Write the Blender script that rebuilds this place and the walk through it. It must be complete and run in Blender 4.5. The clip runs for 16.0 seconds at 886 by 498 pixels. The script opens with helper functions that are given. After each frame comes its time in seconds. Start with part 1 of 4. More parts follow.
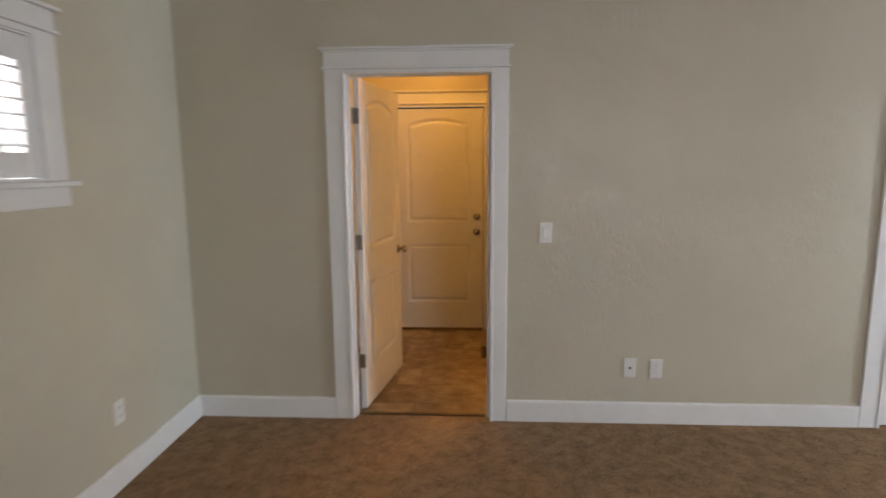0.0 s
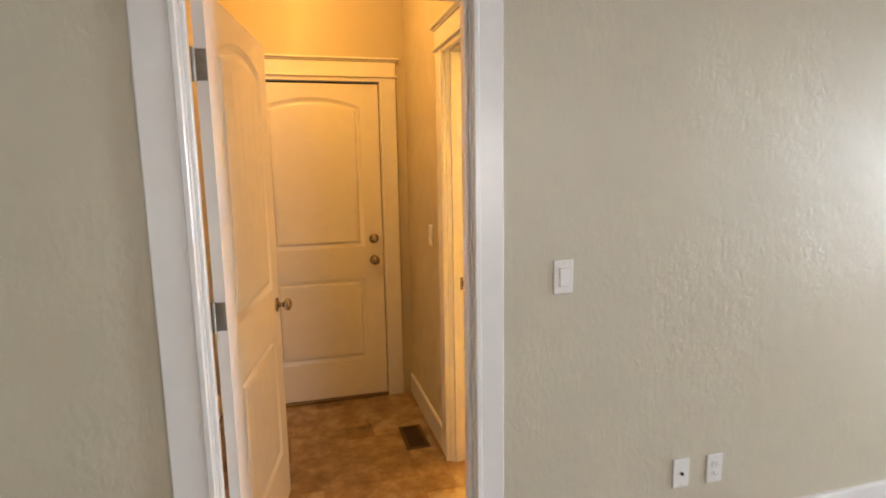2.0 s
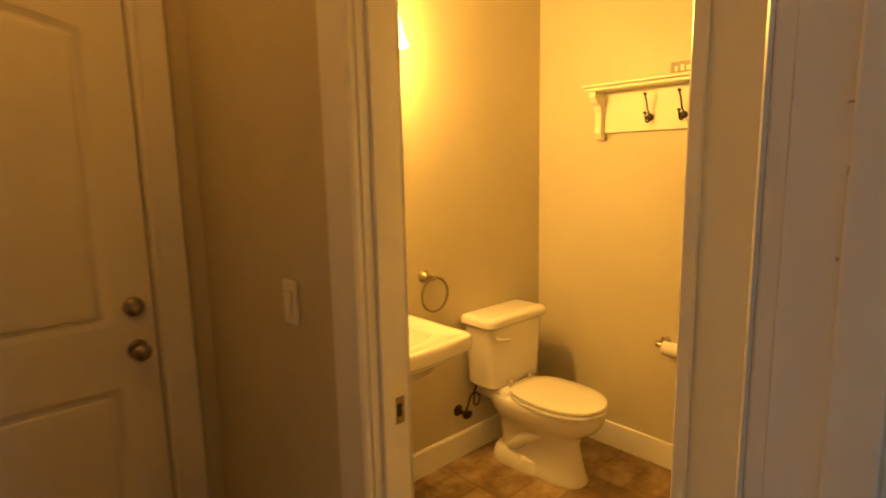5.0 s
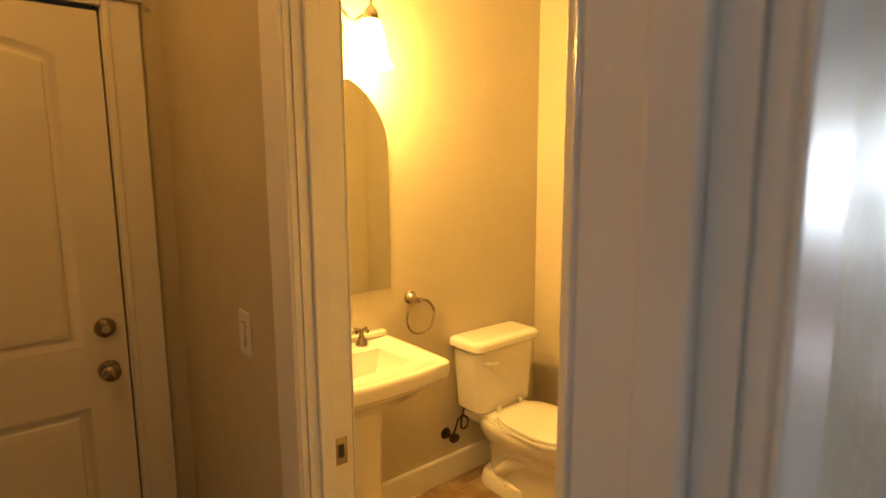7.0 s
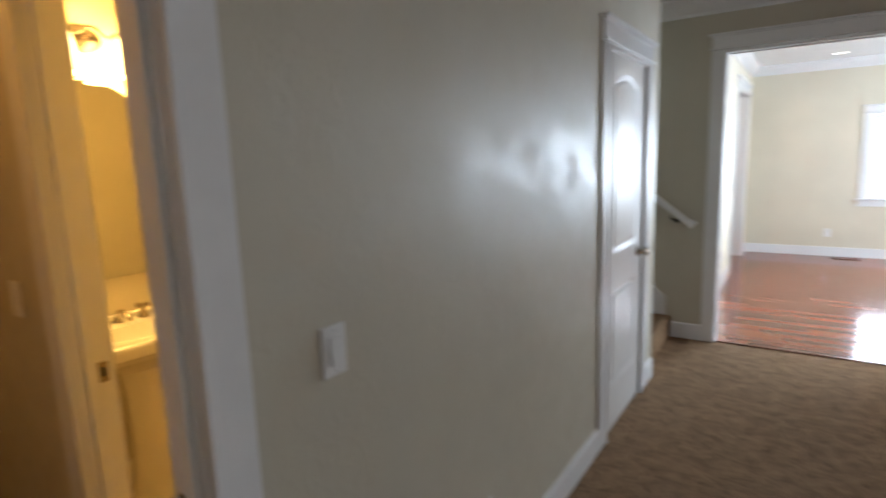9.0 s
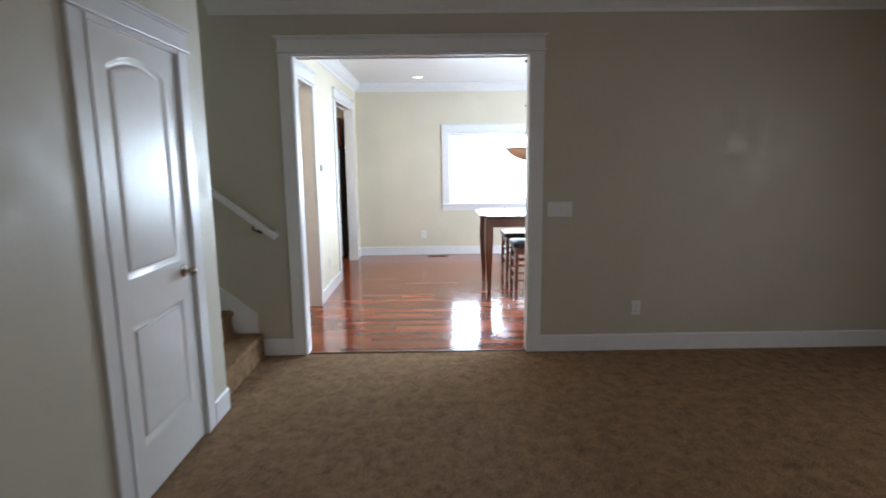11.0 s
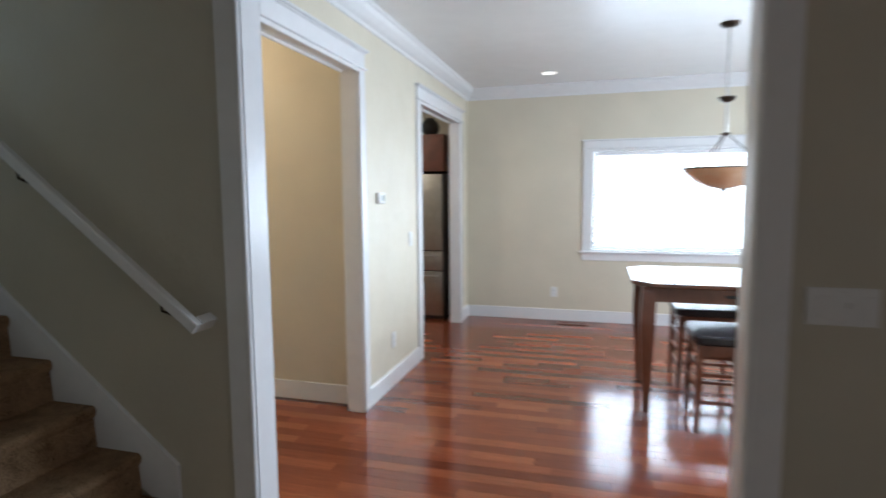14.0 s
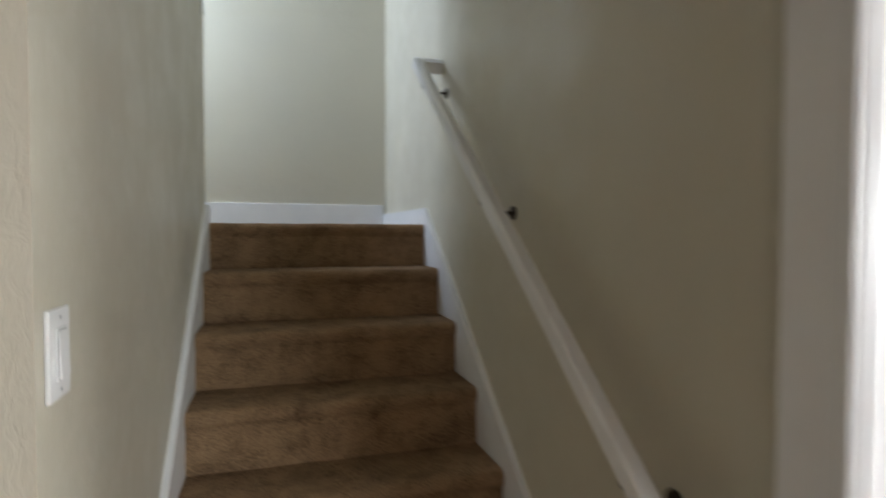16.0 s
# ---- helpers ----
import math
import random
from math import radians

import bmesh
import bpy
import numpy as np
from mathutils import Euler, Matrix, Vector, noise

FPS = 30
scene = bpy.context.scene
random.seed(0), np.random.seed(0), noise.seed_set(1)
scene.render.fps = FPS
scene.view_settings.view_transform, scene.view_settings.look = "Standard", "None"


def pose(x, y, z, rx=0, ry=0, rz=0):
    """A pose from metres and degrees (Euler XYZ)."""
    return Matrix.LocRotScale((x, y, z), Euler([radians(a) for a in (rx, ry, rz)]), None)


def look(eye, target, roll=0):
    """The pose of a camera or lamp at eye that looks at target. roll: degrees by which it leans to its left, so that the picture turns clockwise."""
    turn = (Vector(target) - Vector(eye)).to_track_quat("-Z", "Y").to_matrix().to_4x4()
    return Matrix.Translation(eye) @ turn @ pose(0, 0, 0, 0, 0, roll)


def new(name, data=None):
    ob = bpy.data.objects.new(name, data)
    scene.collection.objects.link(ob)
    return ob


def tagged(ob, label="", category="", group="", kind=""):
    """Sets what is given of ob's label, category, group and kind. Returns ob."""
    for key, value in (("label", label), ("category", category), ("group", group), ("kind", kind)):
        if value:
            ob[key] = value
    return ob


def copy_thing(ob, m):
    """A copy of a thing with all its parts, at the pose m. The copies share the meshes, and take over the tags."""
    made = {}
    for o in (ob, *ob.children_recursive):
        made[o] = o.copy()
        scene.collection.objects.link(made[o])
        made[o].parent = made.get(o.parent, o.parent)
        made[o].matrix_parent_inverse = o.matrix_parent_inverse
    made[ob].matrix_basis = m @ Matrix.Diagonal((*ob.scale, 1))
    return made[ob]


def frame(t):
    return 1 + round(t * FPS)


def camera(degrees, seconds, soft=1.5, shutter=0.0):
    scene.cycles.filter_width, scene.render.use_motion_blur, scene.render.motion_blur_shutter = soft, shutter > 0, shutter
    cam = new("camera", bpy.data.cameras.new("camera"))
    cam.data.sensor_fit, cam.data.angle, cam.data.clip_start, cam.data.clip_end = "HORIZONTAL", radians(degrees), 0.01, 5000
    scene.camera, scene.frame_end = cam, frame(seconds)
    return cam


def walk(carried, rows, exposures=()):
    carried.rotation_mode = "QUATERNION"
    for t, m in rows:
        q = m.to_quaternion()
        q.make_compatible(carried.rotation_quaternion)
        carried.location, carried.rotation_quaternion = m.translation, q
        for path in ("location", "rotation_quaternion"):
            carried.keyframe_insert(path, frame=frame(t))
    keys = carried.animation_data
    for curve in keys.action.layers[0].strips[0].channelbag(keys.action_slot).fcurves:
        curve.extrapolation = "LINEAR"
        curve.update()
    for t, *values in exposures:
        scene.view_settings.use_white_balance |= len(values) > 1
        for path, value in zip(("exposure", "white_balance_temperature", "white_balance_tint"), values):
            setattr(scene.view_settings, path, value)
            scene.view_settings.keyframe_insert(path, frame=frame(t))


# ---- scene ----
cam = camera(77.9, 16.0, 1.6, 0.6)
PATH = [
    (0, (0.367, -3.152, 1.518), (0.258, -1.177, 1.224), -0.4),
    (0.5, (0.216, -2.794, 1.5), (0.376, -0.821, 1.208), -0.4),
    (1, (0.089, -2.412, 1.53), (0.411, -0.462, 1.222), -0.7),
    (1.5, (-0.039, -2.033, 1.547), (0.39, -0.105, 1.237), -1.0),
    (2, (-0.075, -1.656, 1.514), (0.434, 0.256, 1.222), -1.0),
    (2.5, (-0.149, -1.296, 1.505), (0.453, 0.59, 1.218), -0.9),
    (3, (-0.195, -0.959, 1.508), (0.529, 0.883, 1.223), -1.1),
    (3.5, (-0.183, -0.642, 1.517), (0.731, 1.111, 1.212), -1.0),
    (4.2, (-0.127, -0.313, 1.498), (0.991, 1.316, 1.191), -1.4),
    (4.5, (-0.096, -0.187, 1.507), (1.112, 1.377, 1.201), -1.2),
    (5, (-0.007, -0.036, 1.499), (1.322, 1.426, 1.189), -1.2),
    (5.2, (0.055, -0.01, 1.495), (1.411, 1.428, 1.187), -1.0),
    (7.3, (0.158, -0.184, 1.569), (1.377, 1.375, 1.282), -0.6),
    (7.5, (0.114, -0.254, 1.566), (1.311, 1.323, 1.281), -0.9),
    (8, (0.034, -0.455, 1.561), (1.246, 1.113, 1.292), -1.2),
    (8.5, (0.002, -0.63, 1.566), (1.402, 0.766, 1.266), -1.8),
    (9, (-0.031, -0.847, 1.551), (1.608, 0.252, 1.222), -2.0),
    (9.5, (-0.052, -1.012, 1.521), (1.775, -0.278, 1.174), -2.2),
    (10, (0.102, -1.1, 1.516), (2.036, -0.76, 1.137), -1.9),
    (10.2, (0.179, -1.138, 1.512), (2.129, -0.936, 1.121), -1.6),
    (12.5, (1.64, -1.595, 1.497), (3.615, -1.702, 1.203), -0.4),
    (13, (2.074, -1.636, 1.491), (4.058, -1.588, 1.241), -0.3),
    (13.5, (2.498, -1.622, 1.476), (4.47, -1.366, 1.263), -0.4),
    (14, (2.9, -1.558, 1.449), (4.816, -1.02, 1.253), -0.4),
    (14.5, (3.284, -1.46, 1.427), (5.044, -0.528, 1.244), -0.6),
    (15, (3.637, -1.231, 1.436), (5.107, 0.114, 1.264), -0.4),
    (15.5, (3.956, -0.997, 1.427), (4.961, 0.728, 1.306), -0.5),
    (16, (4.047, -0.744, 1.447), (4.636, 1.167, 1.386), 0.1),
]
EXPOSURES = [
    (0, 0.45, 6400, 9), (0.5, 1.05, 6500, 9), (1.0, 1.1, 6500, 9), (1.5, 1.2, 6500, 9), (2.5, 0.98, 6650, 9), (3.5, 0.34, 6800, 10), (4.5, -0.28, 7150, 11), (5.2, -0.36, 7900, 11), (7.3, 0.0, 6500, 9), (8.5, -0.25, 6500, 10), (9, -0.3, 6100, 8), (9.5, -0.45, 6000, 7), (10.2, -0.68, 5850, 5),
    (12.5, -0.15, 6200, 11), (13, -0.6, 6200, 10), (13.5, -0.85, 6000, 9), (14, -1.1, 6000, 8), (14.5, -1.2, 6100, 7), (15, -0.92, 6600, 9), (15.5, -0.68, 6850, 11), (16, -0.36, 7200, 11)]
walk(cam, [(t, look(eye, target, roll)) for t, eye, target, roll in PATH], EXPOSURES)

# ---- light, sky, exposure ----
world = bpy.data.worlds.new("world")
scene.world = world
world.use_nodes = True
sky = world.node_tree.nodes.new("ShaderNodeTexSky")
sky.sky_type, sky.sun_disc = "NISHITA", False
sky.sun_elevation, sky.sun_rotation = radians(48), radians(120)
world.node_tree.links.new(sky.outputs[0], world.node_tree.nodes["Background"].inputs[0])
world.node_tree.nodes["Background"].inputs[1].default_value = 0.1


def lamp(kind, eye, target, power, color, size=(1, 1), radius=0.03):
    data = bpy.data.lights.new(kind.lower() + "_lamp", kind)
    data.energy, data.color = power, color
    if kind == "AREA":
        data.shape, data.size, data.size_y = "RECTANGLE", size[0], size[1]
    elif kind == "SUN":
        data.angle = radians(0.5)
    else:
        data.shadow_soft_size = radius
    ob = new(kind.lower() + "_lamp", data)
    ob.matrix_world = look(eye, target)
    return ob


DAY = (0.83, 0.935, 1.05)
DAY_SOFT = (0.98, 0.92, 0.93)
WARM = (1.0, 0.50, 0.10)
lamp("SUN", (-20, 30, 40), (0, 0, 0), 3.0, (1.0, 0.95, 0.88))
lamp("AREA", (9.50, -2.40, 1.36), (4.0, -2.40, 2.3), 320, DAY, (1.80, 1.20))       # dining room window
lamp("AREA", (6.9, -4.55, 1.45), (6.9, 0, 1.3), 250, (0.80, 0.92, 1.08), (2.2, 1.4))               # dining room side window
lamp("AREA", (2.0, -5.38, 1.45), (2.0, -3.4, 0.0), 38, DAY_SOFT, (1.4, 1.4))               # living room window
lamp("AREA", (-1.62, -1.68, 1.78), (4, -1.68, 1.3), 16, DAY_SOFT, (1.25, 0.60))         # shuttered window
lamp("AREA", (2.66, 2.15, 3.1), (4.2, 2.62, 3.1), 72, (0.56, 0.74, 1.06), (0.7, 1.1))  # upper stair window
lamp("POINT", (1.08, 1.745, 2.00), (0, 0, 0), 38, WARM, radius=0.04)
lamp("POINT", (1.34, 1.745, 2.00), (0, 0, 0), 38, WARM, radius=0.04)
lamp("POINT", (-0.05, 1.10, 2.57), (0, 0, 0), 13, (1.0, 0.45, 0.09), radius=0.08)
lamp("POINT", (7.6, 1.1, 2.3), (0, 0, 0), 42, (1.0, 0.84, 0.66), radius=0.10)
lamp("POINT", (5.62, 1.3, 2.45), (0, 0, 0), 44, (1.0, 0.78, 0.54), radius=0.08)


# ---- materials ----
def material(name):
    m = bpy.data.materials.new(name)
    m.use_nodes = True
    nt = m.node_tree
    return m, nt, nt.nodes["Principled BSDF"]


def node(nt, kind, **values):
    n = nt.nodes.new(kind)
    for key, value in values.items():
        n.inputs[key.replace("_", " ")].default_value = value
    return n


def coords(nt, scale=(1, 1, 1)):
    c = nt.nodes.new("ShaderNodeTexCoord")
    g = nt.nodes.new("ShaderNodeNewGeometry")
    m = nt.nodes.new("ShaderNodeMapping")
    m.inputs["Scale"].default_value = scale
    nt.links.new(g.outputs["Position"], m.inputs["Vector"])
    return m.outputs["Vector"]


def ramp(nt, source, stops):
    r = nt.nodes.new("ShaderNodeValToRGB")
    while len(r.color_ramp.elements) < len(stops):
        r.color_ramp.elements.new(0.5)
    for e, (at, c) in zip(r.color_ramp.elements, stops):
        e.position, e.color = at, (*c, 1)
    nt.links.new(source, r.inputs[0])
    return r.outputs[0]


def bump(nt, bsdf, source, strength, distance):
    b = node(nt, "ShaderNodeBump", Strength=strength, Distance=distance)
    nt.links.new(source, b.inputs["Height"])
    before = bsdf.inputs["Normal"].links
    if before:
        nt.links.new(before[0].from_socket, b.inputs["Normal"])
    nt.links.new(b.outputs[0], bsdf.inputs["Normal"])


def noise_tex(nt, vec, scale, detail=3.0, rough=0.55):
    n = node(nt, "ShaderNodeTexNoise", Scale=scale, Detail=detail, Roughness=rough)
    nt.links.new(vec, n.inputs["Vector"])
    return n.outputs["Fac"]


def plain(name, color, rough=0.5, metal=0.0, spread=0.06, scale=6.0, grain=0.0, grain_scale=300.0, coat=0.0, spec=0.5):
    m, nt, b = material(name)
    v = coords(nt)
    lo = tuple(c * (1 - spread) for c in color)
    hi = tuple(min(1, c * (1 + spread)) for c in color)
    col = ramp(nt, noise_tex(nt, v, scale), [(0.3, lo), (0.7, hi)])
    nt.links.new(col, b.inputs["Base Color"])
    b.inputs["Roughness"].default_value, b.inputs["Metallic"].default_value = rough, metal
    b.inputs["Coat Weight"].default_value = coat
    b.inputs["Coat Roughness"].default_value = 0.08
    b.inputs["Specular IOR Level"].default_value = spec
    if grain:
        bump(nt, b, noise_tex(nt, v, grain_scale, 2.0), grain, 0.002)
    return m


def wall_paint(name, color, rough=0.50, trowel=0.55):
    m, nt, b = material(name)
    v = coords(nt)
    lo = tuple(c * 0.965 for c in color)
    hi = tuple(min(1, c * 1.03) for c in color)
    nt.links.new(ramp(nt, noise_tex(nt, v, 1.6, 4.0), [(0.35, lo), (0.65, hi)]), b.inputs["Base Color"])
    r = node(nt, "ShaderNodeMapRange", From_Min=0.41, From_Max=0.59, To_Min=rough - 0.045, To_Max=rough + 0.17)
    nt.links.new(noise_tex(nt, v, 5.5, 6.0, 0.7), r.inputs["Value"])
    nt.links.new(r.outputs[0], b.inputs["Roughness"])
    # hand-trowelled patches under a fine roller stipple
    vor = node(nt, "ShaderNodeTexNoise", Scale=36.0, Detail=5.0, Roughness=0.62, Distortion=0.7)
    nt.links.new(coords(nt, (1.5, 1.5, 0.7)), vor.inputs["Vector"])
    mask = node(nt, "ShaderNodeMapRange", From_Min=0.38, From_Max=0.72, To_Min=0.22, To_Max=1.0)
    nt.links.new(noise_tex(nt, v, 3.1, 2.0), mask.inputs["Value"])
    mul = nt.nodes.new("ShaderNodeMath")
    mul.operation = "MULTIPLY"
    nt.links.new(vor.outputs["Fac"], mul.inputs[0])
    nt.links.new(mask.outputs[0], mul.inputs[1])
    bump(nt, b, mul.outputs[0], trowel, 0.006)
    bump(nt, b, noise_tex(nt, v, 13.0, 2.0, 0.5), 0.16, 0.010)
    bump(nt, b, noise_tex(nt, v, 150.0, 3.0), 0.16, 0.0012)
    return m


PAINT = wall_paint("beige wall paint", (0.555, 0.515, 0.41), rough=0.385, trowel=0.58)
CREAM = wall_paint("cream wall paint", (0.68, 0.62, 0.485), rough=0.5, trowel=0.35)
CEIL = plain("ceiling paint", (0.80, 0.80, 0.78), 0.27, spread=0.02, grain=0.3, grain_scale=120)
TRIM = plain("white enamel", (0.80, 0.80, 0.79), 0.26, spread=0.02, scale=14, grain=0.10, grain_scale=60)
DOORP = plain("white door enamel", (0.78, 0.77, 0.74), 0.25, spread=0.02, scale=14, grain=0.10, grain_scale=45)
PLATE = plain("white plastic", (0.78, 0.78, 0.76), 0.3, spread=0.01)
SLOT = plain("dark slot", (0.02, 0.02, 0.02), 0.6)
NICKEL = plain("satin nickel", (0.38, 0.33, 0.27), 0.24, metal=1.0, spread=0.1, scale=40)
HINGE = plain("dull nickel hinge", (0.27, 0.25, 0.22), 0.42, metal=1.0, spread=0.1, scale=60)
STEEL = plain("brushed steel", (0.62, 0.62, 0.61), 0.30, metal=1.0, spread=0.06, scale=20)
BRONZE = plain("dark bronze", (0.05, 0.035, 0.025), 0.4, metal=0.8)
BLACK = plain("black iron", (0.012, 0.011, 0.01), 0.45)
CHINA = plain("white vitreous china", (0.82, 0.81, 0.77), 0.10, spread=0.015, coat=0.5)
PAPER = plain("tissue paper", (0.82, 0.81, 0.78), 0.9, grain=0.4, grain_scale=120)
CUSHION = plain("black leather", (0.018, 0.018, 0.022), 0.28, grain=0.3, grain_scale=220)
# near black: floor backing, and shade put into colour at gaps
DARK = plain("dark backing and gap shade", (0.03, 0.028, 0.025), 0.8)
SIGN = plain("weathered grey sign", (0.32, 0.30, 0.26), 0.7, spread=0.15, scale=60)
CAB = plain("red-brown cabinet wood", (0.13, 0.035, 0.018), 0.35, spread=0.25, scale=8)
BLIND = plain("white blind slat", (0.82, 0.82, 0.82), 0.4, spread=0.01)
BRASSV = plain("floor register metal", (0.16, 0.11, 0.06), 0.4, metal=0.7, spread=0.1)


def carpet(name, dark, light):
    m, nt, b = material(name)
    v = coords(nt)
    tuft = noise_tex(nt, v, 210.0, 3.0, 0.7)
    patch = noise_tex(nt, v, 11.0, 6.0, 0.72)
    mix = nt.nodes.new("ShaderNodeMath")
    mix.operation = "MULTIPLY_ADD"
    nt.links.new(patch, mix.inputs[0])
    mix.inputs[1].default_value = 0.75
    nt.links.new(tuft, mix.inputs[2])
    nt.links.new(ramp(nt, mix.outputs[0], [(0.60, dark), (1.0, light)]), b.inputs["Base Color"])
    b.inputs["Roughness"].default_value = 0.95
    b.inputs["Specular IOR Level"].default_value = 0.1
    b.inputs["Sheen Weight"].default_value = 0.02
    b.inputs["Sheen Roughness"].default_value = 0.5
    bump(nt, b, tuft, 0.9, 0.008)
    bump(nt, b, noise_tex(nt, v, 28.0, 4.0), 0.6, 0.012)
    return m


CARPET = carpet("brown cut-pile carpet", (0.074, 0.041, 0.022), (0.42, 0.266, 0.147))


def random_value(nt):
    o = nt.nodes.new("ShaderNodeObjectInfo")
    g = nt.nodes.new("ShaderNodeNewGeometry")
    a = nt.nodes.new("ShaderNodeMath")
    a.operation = "ADD"
    f = nt.nodes.new("ShaderNodeMath")
    f.operation = "FRACT"
    nt.links.new(o.outputs["Random"], a.inputs[0])
    nt.links.new(g.outputs["Random Per Island"], a.inputs[1])
    nt.links.new(a.outputs[0], f.inputs[0])
    return f.outputs[0]


def plank_material():
    m, nt, b = material("glossy cherry floorboard")
    rnd = random_value(nt)
    v = coords(nt, (34.0, 1.6, 1.0))
    shift = nt.nodes.new("ShaderNodeVectorMath")
    shift.operation = "MULTIPLY_ADD"
    shift.inputs[1].default_value = (1, 1, 1)
    comb = nt.nodes.new("ShaderNodeCombineXYZ")
    mul = nt.nodes.new("ShaderNodeMath")
    mul.operation = "MULTIPLY"
    mul.inputs[1].default_value = 57.0
    nt.links.new(rnd, mul.inputs[0])
    nt.links.new(mul.outputs[0], comb.inputs[1])
    nt.links.new(v, shift.inputs[0])
    nt.links.new(comb.outputs[0], shift.inputs[2])
    grain = noise_tex(nt, shift.outputs[0], 2.6, 6.0, 0.65)
    base = ramp(nt, rnd, [(0.0, (0.16, 0.035, 0.014)), (0.18, (0.22, 0.050, 0.019)), (0.6, (0.29, 0.070, 0.027)), (0.85, (0.38, 0.112, 0.044)), (1.0, (0.19, 0.041, 0.017))])
    tone = ramp(nt, grain, [(0.25, (0.55, 0.5, 0.48)), (0.6, (1, 1, 1))])
    mix = nt.nodes.new("ShaderNodeMix")
    mix.data_type, mix.blend_type = "RGBA", "MULTIPLY"
    mix.inputs[0].default_value = 0.75
    nt.links.new(base, mix.inputs[6])
    nt.links.new(tone, mix.inputs[7])
    nt.links.new(mix.outputs[2], b.inputs["Base Color"])
    b.inputs["Roughness"].default_value = 0.13
    b.inputs["Specular IOR Level"].default_value = 0.38
    b.inputs["Coat Weight"].default_value = 0.20
    b.inputs["Coat Roughness"].default_value = 0.10
    bump(nt, b, grain, 0.06, 0.001)
    bump(nt, b, noise_tex(nt, coords(nt), 2.2, 2.0), 0.05, 0.02)
    return m


PLANK = plank_material()


def tile_material():
    m, nt, b = material("mottled brown vinyl tile")
    rnd = random_value(nt)
    v = coords(nt)
    n = noise_tex(nt, v, 9.0, 6.0, 0.65)
    a = nt.nodes.new("ShaderNodeMath")
    a.operation = "MULTIPLY_ADD"
    nt.links.new(rnd, a.inputs[0])
    a.inputs[1].default_value = 0.22
    nt.links.new(n, a.inputs[2])
    nt.links.new(ramp(nt, a.outputs[0], [(0.38, (0.13, 0.078, 0.040)), (0.60, (0.26, 0.175, 0.100)), (0.82, (0.44, 0.34, 0.22))]), b.inputs["Base Color"])
    b.inputs["Roughness"].default_value = 0.30
    bump(nt, b, noise_tex(nt, v, 60.0, 4.0), 0.2, 0.002)
    return m


TILE = tile_material()
GROUT = plain("vinyl joint", (0.17, 0.115, 0.07), 0.5)


def wood(name, lo, hi, axis_scale=(30, 30, 2.5), rough=0.3):
    m, nt, b = material(name)
    g = noise_tex(nt, coords(nt, axis_scale), 2.0, 5.0, 0.6)
    nt.links.new(ramp(nt, g, [(0.3, lo), (0.7, hi)]), b.inputs["Base Color"])
    b.inputs["Roughness"].default_value = rough
    b.inputs["Coat Weight"].default_value = 0.3
    bump(nt, b, g, 0.08, 0.001)
    return m


CHERRY = wood("dark cherry wood", (0.10, 0.030, 0.014), (0.20, 0.068, 0.030))
CHERRYTOP = wood("dark cherry table top", (0.09, 0.028, 0.014), (0.17, 0.055, 0.026), (30, 2.5, 30), 0.16)


def glow(name, color, strength, base=(0.8, 0.8, 0.8)):
    m, nt, b = material(name)
    b.inputs["Base Color"].default_value = (*base, 1)
    b.inputs["Emission Color"].default_value = (*color, 1)
    b.inputs["Emission Strength"].default_value = strength
    b.inputs["Roughness"].default_value = 0.3
    return m


SHADE = glow("lit frosted glass shade", (1.0, 0.66, 0.24), 9.0)
CAN = glow("lit recessed lamp", (1.0, 0.92, 0.80), 3.0)
m_amber, nt_amber, b_amber = material("amber alabaster glass")
nt_amber.links.new(ramp(nt_amber, noise_tex(nt_amber, coords(nt_amber), 9.0, 4.0), [(0.3, (0.85, 0.50, 0.28)), (0.7, (0.95, 0.70, 0.48))]), b_amber.inputs["Base Color"])
b_amber.inputs["Roughness"].default_value, b_amber.inputs["Transmission Weight"].default_value = 0.25, 0.35
AMBER = m_amber
MIRROR, _nt, _b = material("mirror silver")
_b.inputs["Base Color"].default_value = (0.82, 0.84, 0.80, 1)
_b.inputs["Metallic"].default_value, _b.inputs["Roughness"].default_value = 1.0, 0.01
GLASS, _nt, _b = material("window glass")
_b.inputs["Transmission Weight"].default_value, _b.inputs["Roughness"].default_value, _b.inputs["IOR"].default_value = 1.0, 0.0, 1.45


# ---- mesh tools ----
def empty(name, m, label="", category="", group="", kind=""):
    ob = new(name)
    ob.matrix_world = m
    ob.empty_display_size = 0.1
    return tagged(ob, label, category, group, kind)


def part(name, bm, mat, parent=None, label="", kind="", category="", smooth=False, m=None, group=""):
    bmesh.ops.recalc_face_normals(bm, faces=bm.faces[:])
    me = bpy.data.meshes.new(name)
    bm.to_mesh(me)
    bm.free()
    me.materials.append(mat)
    if smooth:
        for p in me.polygons:
            p.use_smooth = True
        me.set_sharp_from_angle(angle=radians(38))
    ob = new(name, me)
    ob.parent = parent
    if m is not None:
        ob.matrix_basis = m
    return tagged(ob, label, category, group, kind)


